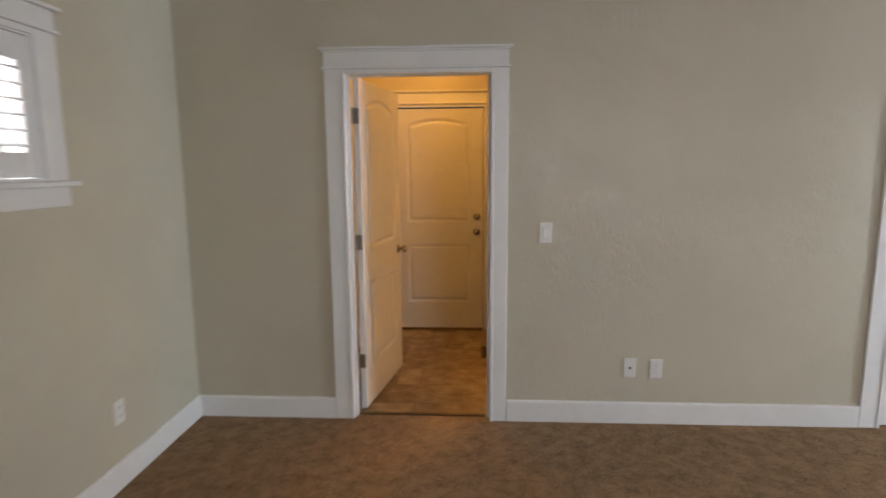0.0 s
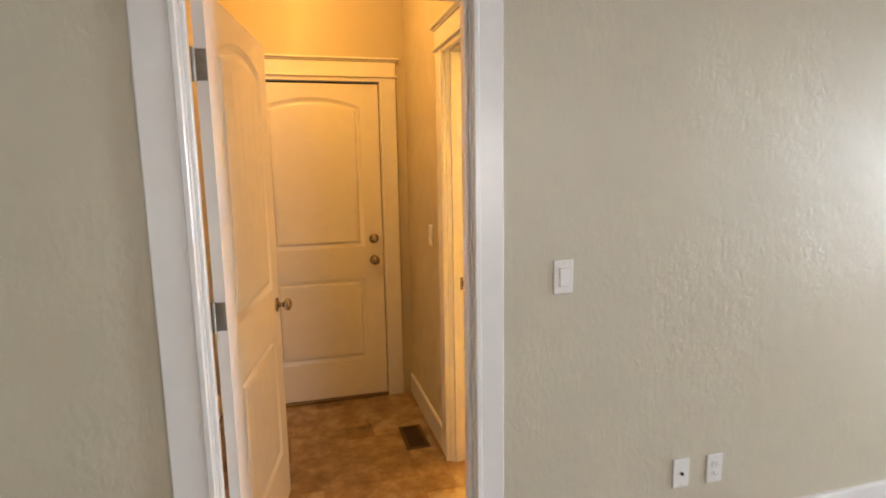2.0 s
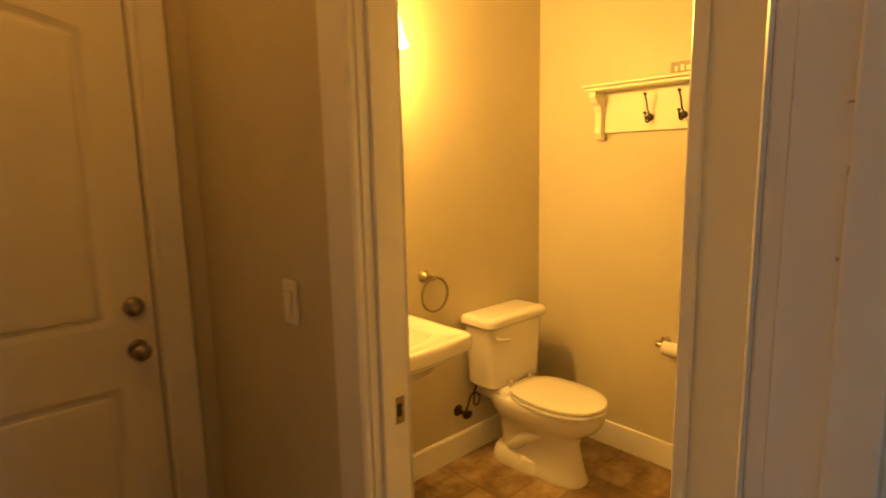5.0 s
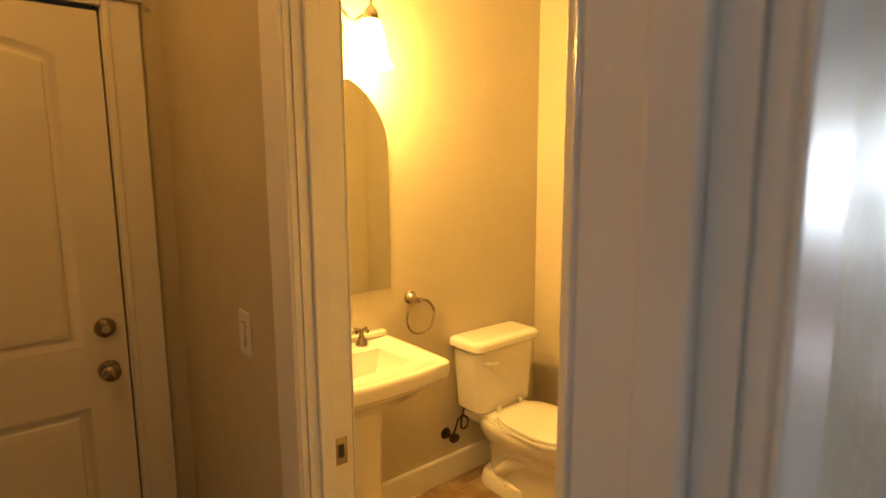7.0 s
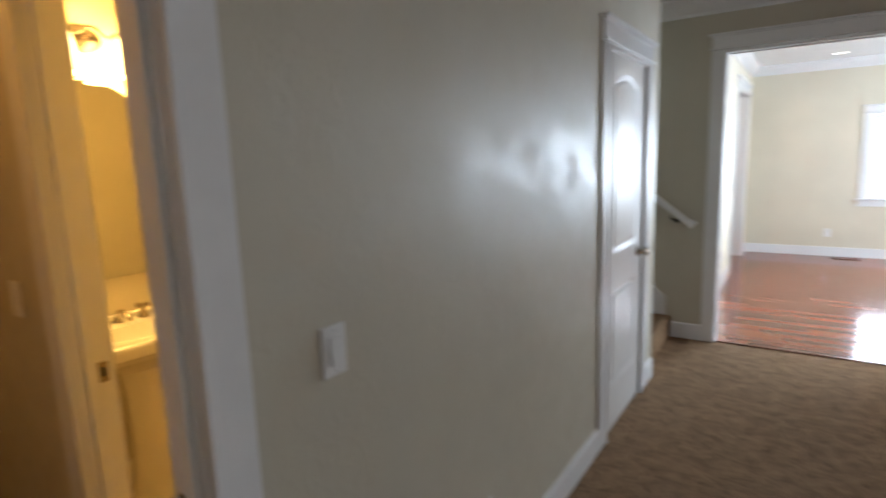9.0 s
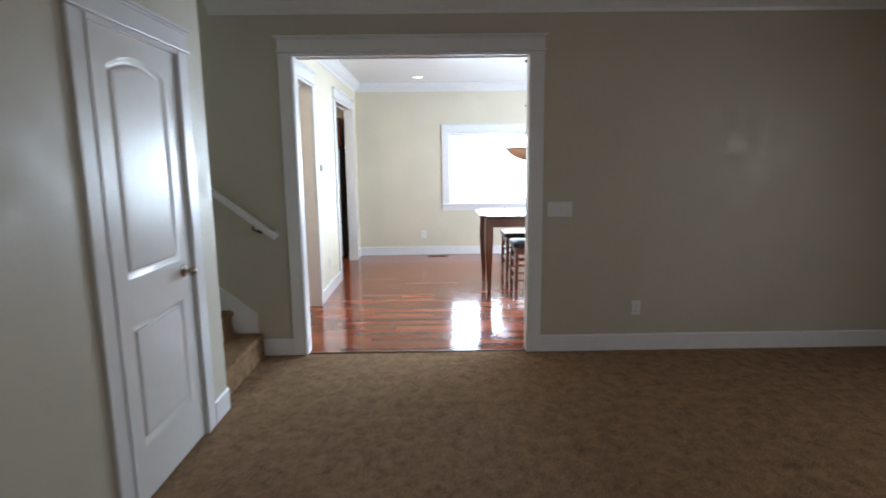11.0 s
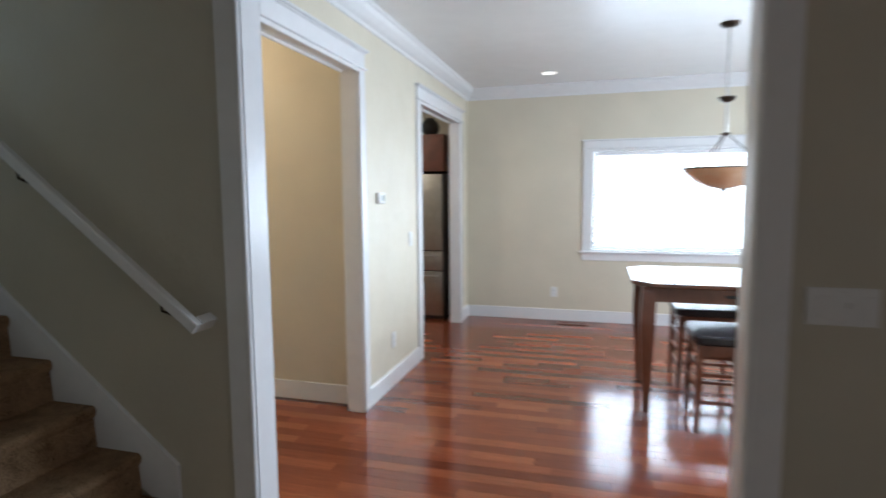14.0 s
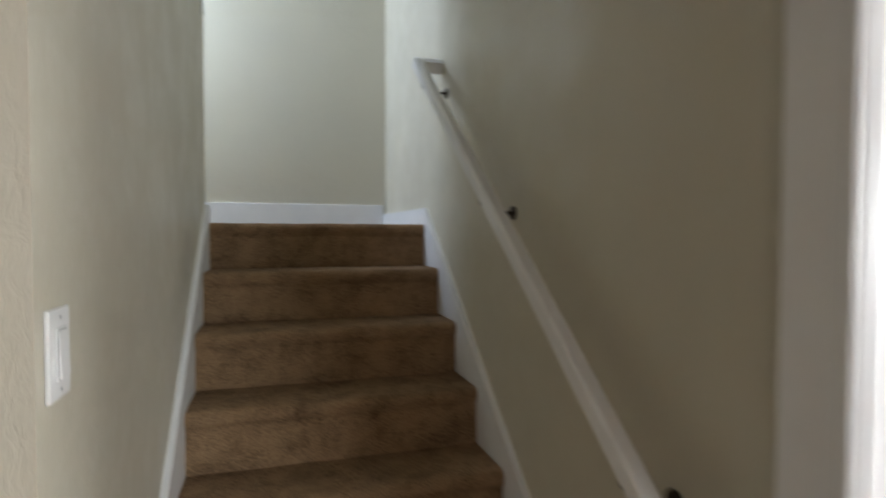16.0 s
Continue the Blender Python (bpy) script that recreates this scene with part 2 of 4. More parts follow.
def box(x0, y0, z0, x1, y1, z1, bevel=0.0, bm=None, seg=1):
    bm = bm or bmesh.new()
    x0, x1, y0, y1, z0, z1 = min(x0, x1), max(x0, x1), min(y0, y1), max(y0, y1), min(z0, z1), max(z0, z1)
    vs = [bm.verts.new((x, y, z)) for z in (z0, z1) for x, y in ((x0, y0), (x1, y0), (x1, y1), (x0, y1))]
    fs = [bm.faces.new([vs[i] for i in f]) for f in ((3, 2, 1, 0), (4, 5, 6, 7), (0, 1, 5, 4), (1, 2, 6, 5), (2, 3, 7, 6), (3, 0, 4, 7))]
    if bevel:
        edges = list({e for f in fs for e in f.edges})
        bmesh.ops.bevel(bm, geom=edges, offset=bevel, segments=seg, affect="EDGES", profile=0.6)
    return bm


def lathe(profile, steps=28, bm=None, center=(0, 0, 0), axis="z", sx=1.0, sy=1.0):
    bm = bm or bmesh.new()
    rings = []
    for r, h in profile:
        ring = []
        for i in range(steps):
            a = 2 * math.pi * i / steps
            p = (r * math.cos(a) * sx, r * math.sin(a) * sy, h)
            if axis == "y":
                p = (p[0], h, p[1])
            elif axis == "x":
                p = (h, p[0], p[1])
            ring.append(bm.verts.new([p[k] + center[k] for k in range(3)]))
        rings.append(ring)
    for a, b in zip(rings, rings[1:]):
        for i in range(steps):
            j = (i + 1) % steps
            bm.faces.new((a[i], a[j], b[j], b[i]))
    bm.faces.new(rings[0][::-1])
    bm.faces.new(rings[-1])
    return bm


def tube(points, radius, steps=10, bm=None, closed=False):
    bm = bm or bmesh.new()
    pts = [Vector(p) for p in points]
    n = len(pts)
    rings = []
    up = Vector((0.13, 0.21, 1)).normalized()
    for i, p in enumerate(pts):
        a = pts[(i - 1) % n] if closed or i else p
        b = pts[(i + 1) % n] if closed or i < n - 1 else p
        d = (b - a).normalized()
        s = d.cross(up).normalized()
        u = s.cross(d)
        r = radius[i] if isinstance(radius, (list, tuple)) else radius
        rings.append([bm.verts.new(p + s * r * math.cos(2 * math.pi * k / steps) + u * r * math.sin(2 * math.pi * k / steps)) for k in range(steps)])
    pairs = list(zip(rings, rings[1:])) + ([(rings[-1], rings[0])] if closed else [])
    for a, b in pairs:
        for k in range(steps):
            j = (k + 1) % steps
            bm.faces.new((a[k], a[j], b[j], b[k]))
    if not closed:
        bm.faces.new(rings[0][::-1])
        bm.faces.new(rings[-1])
    return bm


def loft(rings, bm=None, caps=True):
    bm = bm or bmesh.new()
    vs = [[bm.verts.new(p) for p in ring] for ring in rings]
    n = len(vs[0])
    for a, b in zip(vs, vs[1:]):
        for i in range(n):
            j = (i + 1) % n
            bm.faces.new((a[i], a[j], b[j], b[i]))
    if caps:
        bm.faces.new(vs[0][::-1])
        bm.faces.new(vs[-1])
    return bm


def prism(outline, y0, y1, bm=None):
    """Outline in x, z extruded from y0 to y1."""
    return loft([[(x, y0, z) for x, z in outline], [(x, y1, z) for x, z in outline]], bm)


def run(profile, a, b, bm=None):
    """A profile (out from the wall, up) swept along the straight line a to b; out is to the left of the way from a to b."""
    a, b = Vector(a), Vector(b)
    d = (b - a).normalized()
    out = Vector((-d.y, d.x, 0))
    return loft([[p + out * o + Vector((0, 0, u)) for o, u in profile] for p in (a, b)], bm)


def frame_loop(outline, profile, y, bm=None):
    """A closed mitred moulding: outline in x, z (anticlockwise), profile of (inset, depth towards the viewer)."""
    bm = bm or bmesh.new()
    n = len(outline)
    pts = [Vector(p) for p in outline]
    mit = []
    for i in range(n):
        d0 = (pts[i] - pts[i - 1]).normalized()
        d1 = (pts[(i + 1) % n] - pts[i]).normalized()
        n0, n1 = Vector((-d0.y, d0.x)), Vector((-d1.y, d1.x))
        s = (n0 + n1).normalized()
        mit.append(s / max(0.4, s.dot(n0)))
    rows = [[bm.verts.new((pts[i].x + mit[i].x * o, y - t, pts[i].y + mit[i].y * o)) for i in range(n)] for o, t in profile]
    for a, b in zip(rows, rows[1:]):
        for i in range(n):
            j = (i + 1) % n
            bm.faces.new((a[i], a[j], b[j], b[i]))
    return bm


def wall(name, m, length, height, thick, mat=None, openings=(), z0=0.0):
    """Local x along the wall, y into it. Openings: (x0, x1, z0, z1)."""
    bm = bmesh.new()
    cuts = sorted({0.0, length, *[v for o in openings for v in o[:2]]})
    for a, b in zip(cuts, cuts[1:]):
        mid = (a + b) / 2
        holes = sorted((o[2], o[3]) for o in openings if o[0] < mid < o[1])
        z = z0
        for h0, h1 in holes:
            if h0 > z:
                box(a, 0, z, b, thick, h0, bm=bm)
            z = h1
        if z < height:
            box(a, 0, z, b, thick, height, bm=bm)
    bmesh.ops.remove_doubles(bm, verts=bm.verts[:], dist=0.0005)
    return part(name, bm, mat or PAINT, m=m, kind="structure")


# ---- plan ----
NORTH, EAST, WEST, SOUTH = 0, -90, 90, 180
H = 2.66
TOP = 5.1
XW, XE, XD = -1.33, 4.71, 9.26
HALL_L, HALL_R, BATH_L, BATH_R, BACK = -0.62, 0.635, 0.725, 2.467, 1.875
STAIR_L, CORNER = 3.78, 3.70
DN = -0.075
NT = 0.095
LAND_Z, LAND_Y, LAND_BACK = 1.483, 1.634, 2.62

# living room
wall("wall_north", pose(XW - 0.15, 0, 0), CORNER - XW + 0.15, H, NT, openings=[(-0.368 - XW + 0.15, 0.481 - XW + 0.15, 0, 2.068), (2.712 - XW + 0.15, 3.458 - XW + 0.15, 0, 2.068)])
wall("wall_west", pose(XW, -5.3, 0, 0, 0, 90), 5.3, H, 0.15, openings=[(5.3 - 2.30, 5.3 - 1.035, 1.475, 2.045)])
wall("wall_south", pose(XE, -5.2, 0, 0, 0, 180), XE - XW, H, 0.15, openings=[(XE - 2.7, XE - 1.3, 0.75, 2.15)])
wall("wall_east", pose(XE, LAND_BACK + 0.12, 0, 0, 0, -90), LAND_BACK + 0.12 + 5.35, TOP, 0.11, openings=[(LAND_BACK + 0.12 + 0.267, LAND_BACK + 0.12 + 2.018, 0, 2.278)])
# hall and bathroom
wall("wall_hall_west", pose(HALL_L, NT, 0, 0, 0, 90), BACK - NT, H, 0.12)
wall("wall_back", pose(HALL_L - 0.12, BACK, 0), BATH_R + 0.12 - HALL_L + 0.12, H, 0.12, openings=[(-0.373 - HALL_L + 0.12, 0.483 - HALL_L + 0.12, 0, 2.083)])
wall("wall_hall_east", pose(HALL_R, BACK, 0, 0, 0, -90), BACK - NT, H, 0.09, openings=[(BACK - 0.93, BACK - 0.225, 0, 2.078)])
wall("wall_bath_east", pose(BATH_R, BACK, 0, 0, 0, -90), BACK - NT, H, 0.12)
# stairs
wall("wall_stair_west", pose(STAIR_L, NT, 0, 0, 0, 90), LAND_Y + 0.045 - NT, TOP, STAIR_L - CORNER)
wall("wall_stair_end", pose(CORNER, 0.0, 0), STAIR_L - CORNER, H, NT)
wall("wall_stair_north", pose(2.6, LAND_BACK, 0), XE - 2.6, TOP, 0.12)
wall("wall_stair_upper", pose(CORNER, LAND_Y + 0.045, 0, 0, 0, 180), CORNER - 2.6, TOP, 0.10, z0=1.3)
wall("wall_stair_window", pose(2.72, LAND_Y + 0.045, 0, 0, 0, 90), 0.94, TOP, 0.12, openings=[(0.12, 0.82, 2.5, 3.7)], z0=1.3)
wall("wall_stair_front", pose(CORNER, 0.30, 0), XE - CORNER, TOP, 0.10, z0=H)
# dining room and beyond
wall("wall_dining_north", pose(XE + 0.11, DN, 0), 10.0 - XE - 0.11, H, 0.09, CREAM, openings=[(4.952 - XE - 0.11, 6.188 - XE - 0.11, 0, 2.258), (7.442 - XE - 0.11, 8.868 - XE - 0.11, 0, 2.258)])
wall("wall_dining_east", pose(XD, DN, 0, 0, 0, -90), 4.4, H, 0.16, CREAM, openings=[(1.50 + DN, 3.30 + DN, 0.81, 1.93)])
wall("wall_dining_south", pose(XD, -4.4, 0, 0, 0, 180), XD - XE - 0.11, H, 0.15, CREAM, openings=[(XD - 8.0, XD - 5.8, 0.75, 2.15)])
wall("wall_passage_east", pose(6.30, 2.4, 0, 0, 0, -90), 2.4 - 0.015, H, 0.12, CREAM)
wall("wall_passage_west", pose(4.93, 0.015, 0, 0, 0, 90), 2.4 - 0.015, H, 0.105, CREAM)
wall("wall_passage_end", pose(4.83, 2.4, 0), 1.59, H, 0.12, CREAM)
wall("wall_kitchen_north", pose(6.42, 3.2, 0), 3.7, H, 0.12)
wall("wall_kitchen_east", pose(9.75, 3.2, 0, 0, 0, -90), 3.185, H, 0.12)
wall("wall_kitchen_west", pose(6.44, 0.015, 0, 0, 0, 90), 3.185, H, 0.02)

part("ceiling", box(XW - 0.15, -5.35, H, XE, 0.30, H + 0.15), CEIL, kind="structure")
part("ceiling", box(HALL_L - 0.12, 0.30, H, 2.6, BACK + 0.12, H + 0.15), CEIL, kind="structure")
part("ceiling", box(XE + 0.11, -4.55, H, 10.0, 3.32, H + 0.15), CEIL, kind="structure")
part("ceiling", box(2.5, 0.3, TOP, XE + 0.11, LAND_BACK + 0.12, TOP + 0.15), CEIL, kind="structure")
part("floor", box(XW - 0.15, -5.35, -0.2, XE + 0.02, LAND_BACK + 0.12, -0.02), DARK, kind="structure")
part("floor", box(XE + 0.02, -4.55, -0.2, 10.0, 3.32, -0.014), DARK, kind="structure")

# carpet with a softly uneven pile
bm = bmesh.new()
nx, ny = 120, 106
x0, x1, y0, y1 = XW, XE + 0.03, -5.2, 0.06
grid = [[bm.verts.new((x0 + (x1 - x0) * i / nx, y0 + (y1 - y0) * j / ny, 0.0035 * noise.noise(Vector((i * 0.9, j * 0.9, 0))) - 0.002)) for j in range(ny + 1)] for i in range(nx + 1)]
for i in range(nx):
    for j in range(ny):
        bm.faces.new((grid[i][j], grid[i + 1][j], grid[i + 1][j + 1], grid[i][j + 1]))
part("floor_carpet", bm, CARPET, kind="structure", smooth=True, label="brown cut-pile carpet, slightly mottled and trodden", category="carpet")

# ---- trim ----
BASE = [(0.0, 0.0), (0.016, 0.0), (0.016, 0.122), (0.010, 0.131), (0.0, 0.131)]


def baseboard(a, b, z=0.0):
    part("baseboard", run(BASE, (*a, z), (*b, z)), TRIM, kind="structure")


def casing(m, w, h, thick, cw=0.115, head=0.12, back=True, stop=True, mat=TRIM, right_w=None, left_w=None, label=""):
    """Door or opening trim: origin at the middle of the sill on the wall's front face, y into the wall."""
    top = empty("trim", m, label or "white painted door casing with a flat capped head", "door frame", kind="structure")
    hw = w / 2 + 0.018
    h = h + 0.018
    bm = box(-hw, -0.001, 0, -hw + 0.018, thick + 0.001, h)
    box(hw - 0.018, -0.001, 0, hw, thick + 0.001, h, bm=bm)
    box(-hw + 0.018, -0.001, h - 0.018, hw - 0.018, thick + 0.001, h, bm=bm)
    part("jamb", bm, mat, top)
    if stop:
        bm = box(-hw + 0.018, 0.022, 0, -hw + 0.030, 0.056, h - 0.018, 0.002)
        box(hw - 0.030, 0.022, 0, hw - 0.018, 0.056, h - 0.018, 0.002, bm=bm)
        box(-hw + 0.030, 0.022, h - 0.030, hw - 0.030, 0.056, h - 0.018, 0.002, bm=bm)
        part("door_stop", bm, mat, top)
    hw, h = hw - 0.018, h - 0.018
    hw += 0.016
    for side in ((-1, 1) if back else (-1,)):
        f = (lambda y: y) if side < 0 else (lambda y: thick - y)
        for s, sw in ((-1, left_w or cw), (1, right_w or cw)):
            a, b = s * (hw - 0.012), s * (hw - 0.012 + sw)
            bm = box(a, f(-0.018), 0, b, f(0.0), h + 0.012, 0.003)
            box(a, f(-0.024), 0, a + s * 0.018, f(-0.0185), h + 0.010, 0.0025, bm=bm)
            part("casing", bm, mat, top)
        l, r = -(hw - 0.012 + (left_w or cw)), hw - 0.012 + (right_w or cw)
        part("head_casing", box(l, f(-0.020), h + 0.026, r, f(0.0), h + head - 0.014, 0.002), mat, top)
        part("head_bead", box(l - 0.012, f(-0.034), h + 0.0125, r + 0.012, f(0.0), h + 0.0255, 0.005, seg=2), mat, top)
        bm = box(l - 0.010, f(-0.030), h + head - 0.0135, r + 0.010, f(0.0), h + head - 0.004, 0.003)
        box(l - 0.022, f(-0.044), h + head - 0.0035, r + 0.022, f(0.0), h + head + 0.010, 0.003, bm=bm)
        part("head_cap", bm, mat, top)
        part("casing_edge", box(-hw + 0.012, f(-0.019), h - 0.012, hw - 0.012, f(0.0), h + 0.012, 0.002), mat, top)
    return top


T1 = pose(0.0565, 0, 0)
casing(T1, 0.813, 2.05, NT, right_w=0.097)
casing(pose(3.085, 0, 0), 0.71, 2.05, NT, back=False, stop=False)
casing(pose(0.055, BACK, 0.0), 0.82, 2.065, 0.12, back=False, stop=False, right_w=0.10, label="white exterior door casing with a flat capped head")
casing(pose(HALL_R, 0.5775, 0, 0, 0, -90), 0.669, 2.06, 0.09, stop=True, left_w=0.115)
casing(pose(XE, -1.1425, 0, 0, 0, -90), 1.715, 2.26, 0.11, cw=0.105, head=0.12, stop=False, label="wide white cased opening between carpet and wood floor")
casing(pose(5.57, DN, 0), 1.20, 2.24, 0.09, cw=0.10, head=0.13, stop=False, label="white cased opening to a passage")
casing(pose(8.155, DN, 0), 1.39, 2.24, 0.09, cw=0.10, head=0.13, stop=False, label="white cased opening to the kitchen")

# baseboards: out of the wall lies to the right of the way
baseboard((3.775, 0), (3.57, 0))
baseboard((2.61, 0), (0.57, 0))
baseboard((-0.47, 0), (XW, 0))
baseboard((XW, 0), (XW, -5.2))
baseboard((XW, -5.2), (XE, -5.2))
baseboard((XE, -5.2), (XE, -2.10))
baseboard((XE, -0.18), (XE, 0.055))
baseboard((HALL_R, 1.045), (HALL_R, BACK))
baseboard((-0.475, BACK), (HALL_L, BACK))
baseboard((HALL_L, BACK), (HALL_L, 0.12))
baseboard((BATH_R, BACK), (BATH_L, BACK))
part("baseboard", box(BATH_R - 0.016, 0.12, 0, BATH_R, BACK - 0.016, 0.131, 0.002), TRIM, kind="structure")
baseboard((7.37, DN), (6.26, DN))
baseboard((XD, DN), (8.94, DN))
part("baseboard", box(XD - 0.016, -4.4, 0, XD, DN, 0.131, 0.002), TRIM, kind="structure")
part("baseboard", box(6.284, 0.035, 0, 6.30, 2.4, 0.131, 0.002), TRIM, kind="structure")
part("baseboard", box(4.93, 2.384, 0, 6.28, 2.4, 0.131, 0.002), TRIM, kind="structure")

CROWN = [(0.0, 0.0), (0.012, 0.0), (0.018, 0.022), (0.040, 0.040), (0.075, 0.075), (0.090, 0.100), (0.105, 0.112), (0.105, 0.125), (0.0, 0.125)]
for a, b in (((XE, -5.2), (XE, 0.3)), ((CORNER, 0), (XW, 0)), ((XW, 0), (XW, -5.2))):
    part("crown_moulding", run(CROWN, (*a, H - 0.125), (*b, H - 0.125)), TRIM, kind="structure")
part("crown_moulding", run(CROWN, (XD, DN, H - 0.125), (XE + 0.11, DN, H - 0.125)), TRIM, kind="structure")
part("crown_moulding", run(CROWN, (XD, -4.4, H - 0.125), (XD, DN, H - 0.125)), TRIM, kind="structure")


# ---- doors ----
def arc_panel(x0, x1, z0, z1, rise):
    pts = [(x0, z0), (x1, z0), (x1, z1)]
    if rise:
        for i in range(1, 12):
            u = i / 12
            pts.append((x1 + (x0 - x1) * u, z1 + rise * math.sin(math.pi * u) ** 0.9))
    pts.append((x0, z1))
    return pts


def door_leaf(name, w, h, parent, m, label="", thick=0.035, plank=True, mat=None):
    """Two-panel leaf with an arched upper panel; hinge edge at x = 0, front at y = 0."""
    mat = mat or DOORP
    st = 0.115 if w > 0.68 else 0.10
    d = 0.0135
    panels = [arc_panel(st, w - st, 1.000, 1.885, 0.055), arc_panel(st, w - st, 0.245, 0.80, 0.0)]
    bm = box(0, d + 0.002, 0.0, w, thick - d - 0.002, h)
    for f in ((0.0, d + 0.002), (thick - d - 0.002, thick)):
        box(0, f[0], 0, st, f[1], h, bm=bm)
        box(w - st, f[0], 0, w, f[1], h, bm=bm)
        box(st, f[0], 0, w - st, f[1], 0.245, bm=bm)
        box(st, f[0], 0.80, w - st, f[1], 1.000, bm=bm)
        arch = arc_panel(st, w - st, 1.000, 1.885, 0.055)[2:]
        for (xa, za), (xb, zb) in zip(arch, arch[1:]):
            prism([(xb, zb), (xa, za), (xa, h), (xb, h)], f[0], f[1], bm)
    leaf = part(name, bm, mat, parent, label, m=m)
    prof = [(0.0, 0.0), (0.003, -0.0010), (0.017, -0.0125), (0.024, -0.0135), (0.031, -0.0130), (0.036, -0.0045), (0.044, -0.0020), (0.060, -0.0020)]
    for outline in panels:
        for side in (0, 1):
            bm = frame_loop(outline, prof, 0.0)
            xs = [p[0] for p in outline]
            n = len(outline)
            last = [v for v in bm.verts][-n:]
            bm.faces.new(last)
            if plank:
                for k in range(1, 5):
                    x = st + 0.05 + (w - 2 * st - 0.10) * k / 5
                    z0, z1 = outline[0][1] + 0.065, outline[2][1] - 0.06
                    box(x - 0.0015, 0.0013 if outline is panels[1] else 0.0017, z0, x + 0.0015, 0.003, z1, bm=bm)
            if side:
                bmesh.ops.scale(bm, vec=(1, -1, 1), verts=bm.verts)
                bmesh.ops.translate(bm, vec=(0, thick, 0), verts=bm.verts)
            part("door_panel", bm, mat, leaf, smooth=True)
    return leaf


def knob(parent, x, z, thick, sides=(0, 1), bolt=False, mat=None):
    prof = [(0.031, 0.0), (0.032, 0.004), (0.028, 0.009), (0.013, 0.012), (0.010, 0.020), (0.011, 0.030), (0.020, 0.036), (0.027, 0.045), (0.028, 0.053), (0.023, 0.062), (0.012, 0.067), (0.002, 0.068)]
    if bolt:
        prof = [(0.031, 0.0), (0.032, 0.006), (0.030, 0.014), (0.025, 0.019), (0.014, 0.021), (0.013, 0.024), (0.002, 0.024)]
    for s in sides:
        p = [(r, -a if s == 0 else thick + a) for r, a in prof]
        part("deadbolt" if bolt else "door_knob", lathe(p, 24, center=(x, 0, z), axis="y"), mat or NICKEL, parent, "satin nickel round door knob" if not bolt else "satin nickel deadbolt", smooth=True)


def hinge(parent, x, z):
    bm = box(x - 0.034, -0.006, z - 0.045, x - 0.002, -0.003, z + 0.045, 0.001)
    box(x + 0.002, -0.004, z - 0.045, x + 0.034, -0.001, z + 0.045, 0.001, bm=bm)
    lathe([(0.006, z - 0.047), (0.006, z + 0.047)], 10, bm, (x, -0.006, 0))
    for dz in (-0.03, 0, 0.03):
        lathe([(0.004, -0.0075), (0.004, -0.0055)], 8, bm, (x - 0.018, 0, z + dz), axis="y")
    part("hinge", bm, HINGE, parent, "brushed steel butt hinge")


# door_1: open into the hall
hx, hy = -0.342, 0.108
ang = 80.5
d1 = empty("door_1", pose(hx, hy, 0.012, 0, 0, ang), "white two-panel interior door standing open into the hall", "door", kind="structure")
leaf = door_leaf("door_leaf", 0.775, 2.025, d1, pose(0.008, -0.041, 0))
knob(leaf, 0.708, 0.92, 0.035)
part("latch", box(0.775, 0.008, 0.875, 0.777, 0.027, 0.965), NICKEL, leaf)
for z in (0.31, 1.06, 1.81):
    bm = box(-0.003, 0.001, z - 0.045, -0.0005, 0.034, z + 0.045, 0.0008)
    lathe([(0.0065, z - 0.048), (0.0065, z + 0.048)], 10, bm, (-0.006, 0.038, 0))
    part("hinge", bm, HINGE, leaf, "brushed steel butt hinge")
for z in (0.32, 1.07, 1.82):
    bm = box(-0.3495, 0.060, z - 0.045, -0.3470, 0.093, z + 0.045, 0.0008)
    for k in (-0.03, 0.0, 0.03):
        lathe([(0.004, -0.347), (0.004, -0.3455)], 8, bm, (0, 0.077, z + k), axis="x")
    part("hinge_leaf", bm, HINGE, None, "brushed steel hinge leaf screwed to the white jamb", category="hinge")
# strikes
part("strike_plate", box(0.4605, 0.058, 0.89, 0.4628, 0.092, 0.955, 0.001), NICKEL, None, "brushed nickel strike plate in the white door jamb", category="strike plate")
bm = box(0.692, 0.9098, 0.91, 0.724, 0.9118, 0.975, 0.0008)
st_ = part("strike_plate", bm, NICKEL, None, "nickel strike plate with a dark latch hole", category="strike plate")
part("latch_hole", box(0.701, 0.9092, 0.928, 0.715, 0.9097, 0.958), SLOT, st_)

CHIP = plain("worn paint", (0.42, 0.38, 0.33), 0.6)
for y, z, w_, h_m in ((0.040, 1.535, 0.004, 0.002), (0.038, 1.488, 0.0015, 0.006), (0.040, 1.425, 0.002, 0.003)):
    part("paint_chip", box(0.4624, y - w_ / 2 + 0.020, z - h_m / 2, 0.4630, y + w_ / 2 + 0.020, z + h_m / 2), CHIP, kind="structure", label="small grey paint chip in the white door jamb")

# door_2: closed, back of the hall
d2 = empty("door_2", pose(-0.353, BACK + 0.004, 0.018), "closed white two-panel door with nickel knob and deadbolt", "door", kind="structure")
leaf = door_leaf("door_leaf", 0.812, 2.022, d2, pose(0, 0, 0))
knob(leaf, 0.755, 0.912, 0.035, (0,))
knob(leaf, 0.755, 1.052, 0.035, (0,), bolt=True)
part("threshold", box(-0.355, BACK - 0.02, 0, 0.465, BACK + 0.10, 0.016, 0.003), BRASSV, kind="structure", label="dark metal door threshold")
# dark sheet behind the leaf, paints the shade seen through the door's gaps
part("door_gap_shade", box(-0.355, BACK + 0.086, 0, 0.465, BACK + 0.118, 2.06), DARK, kind="structure")

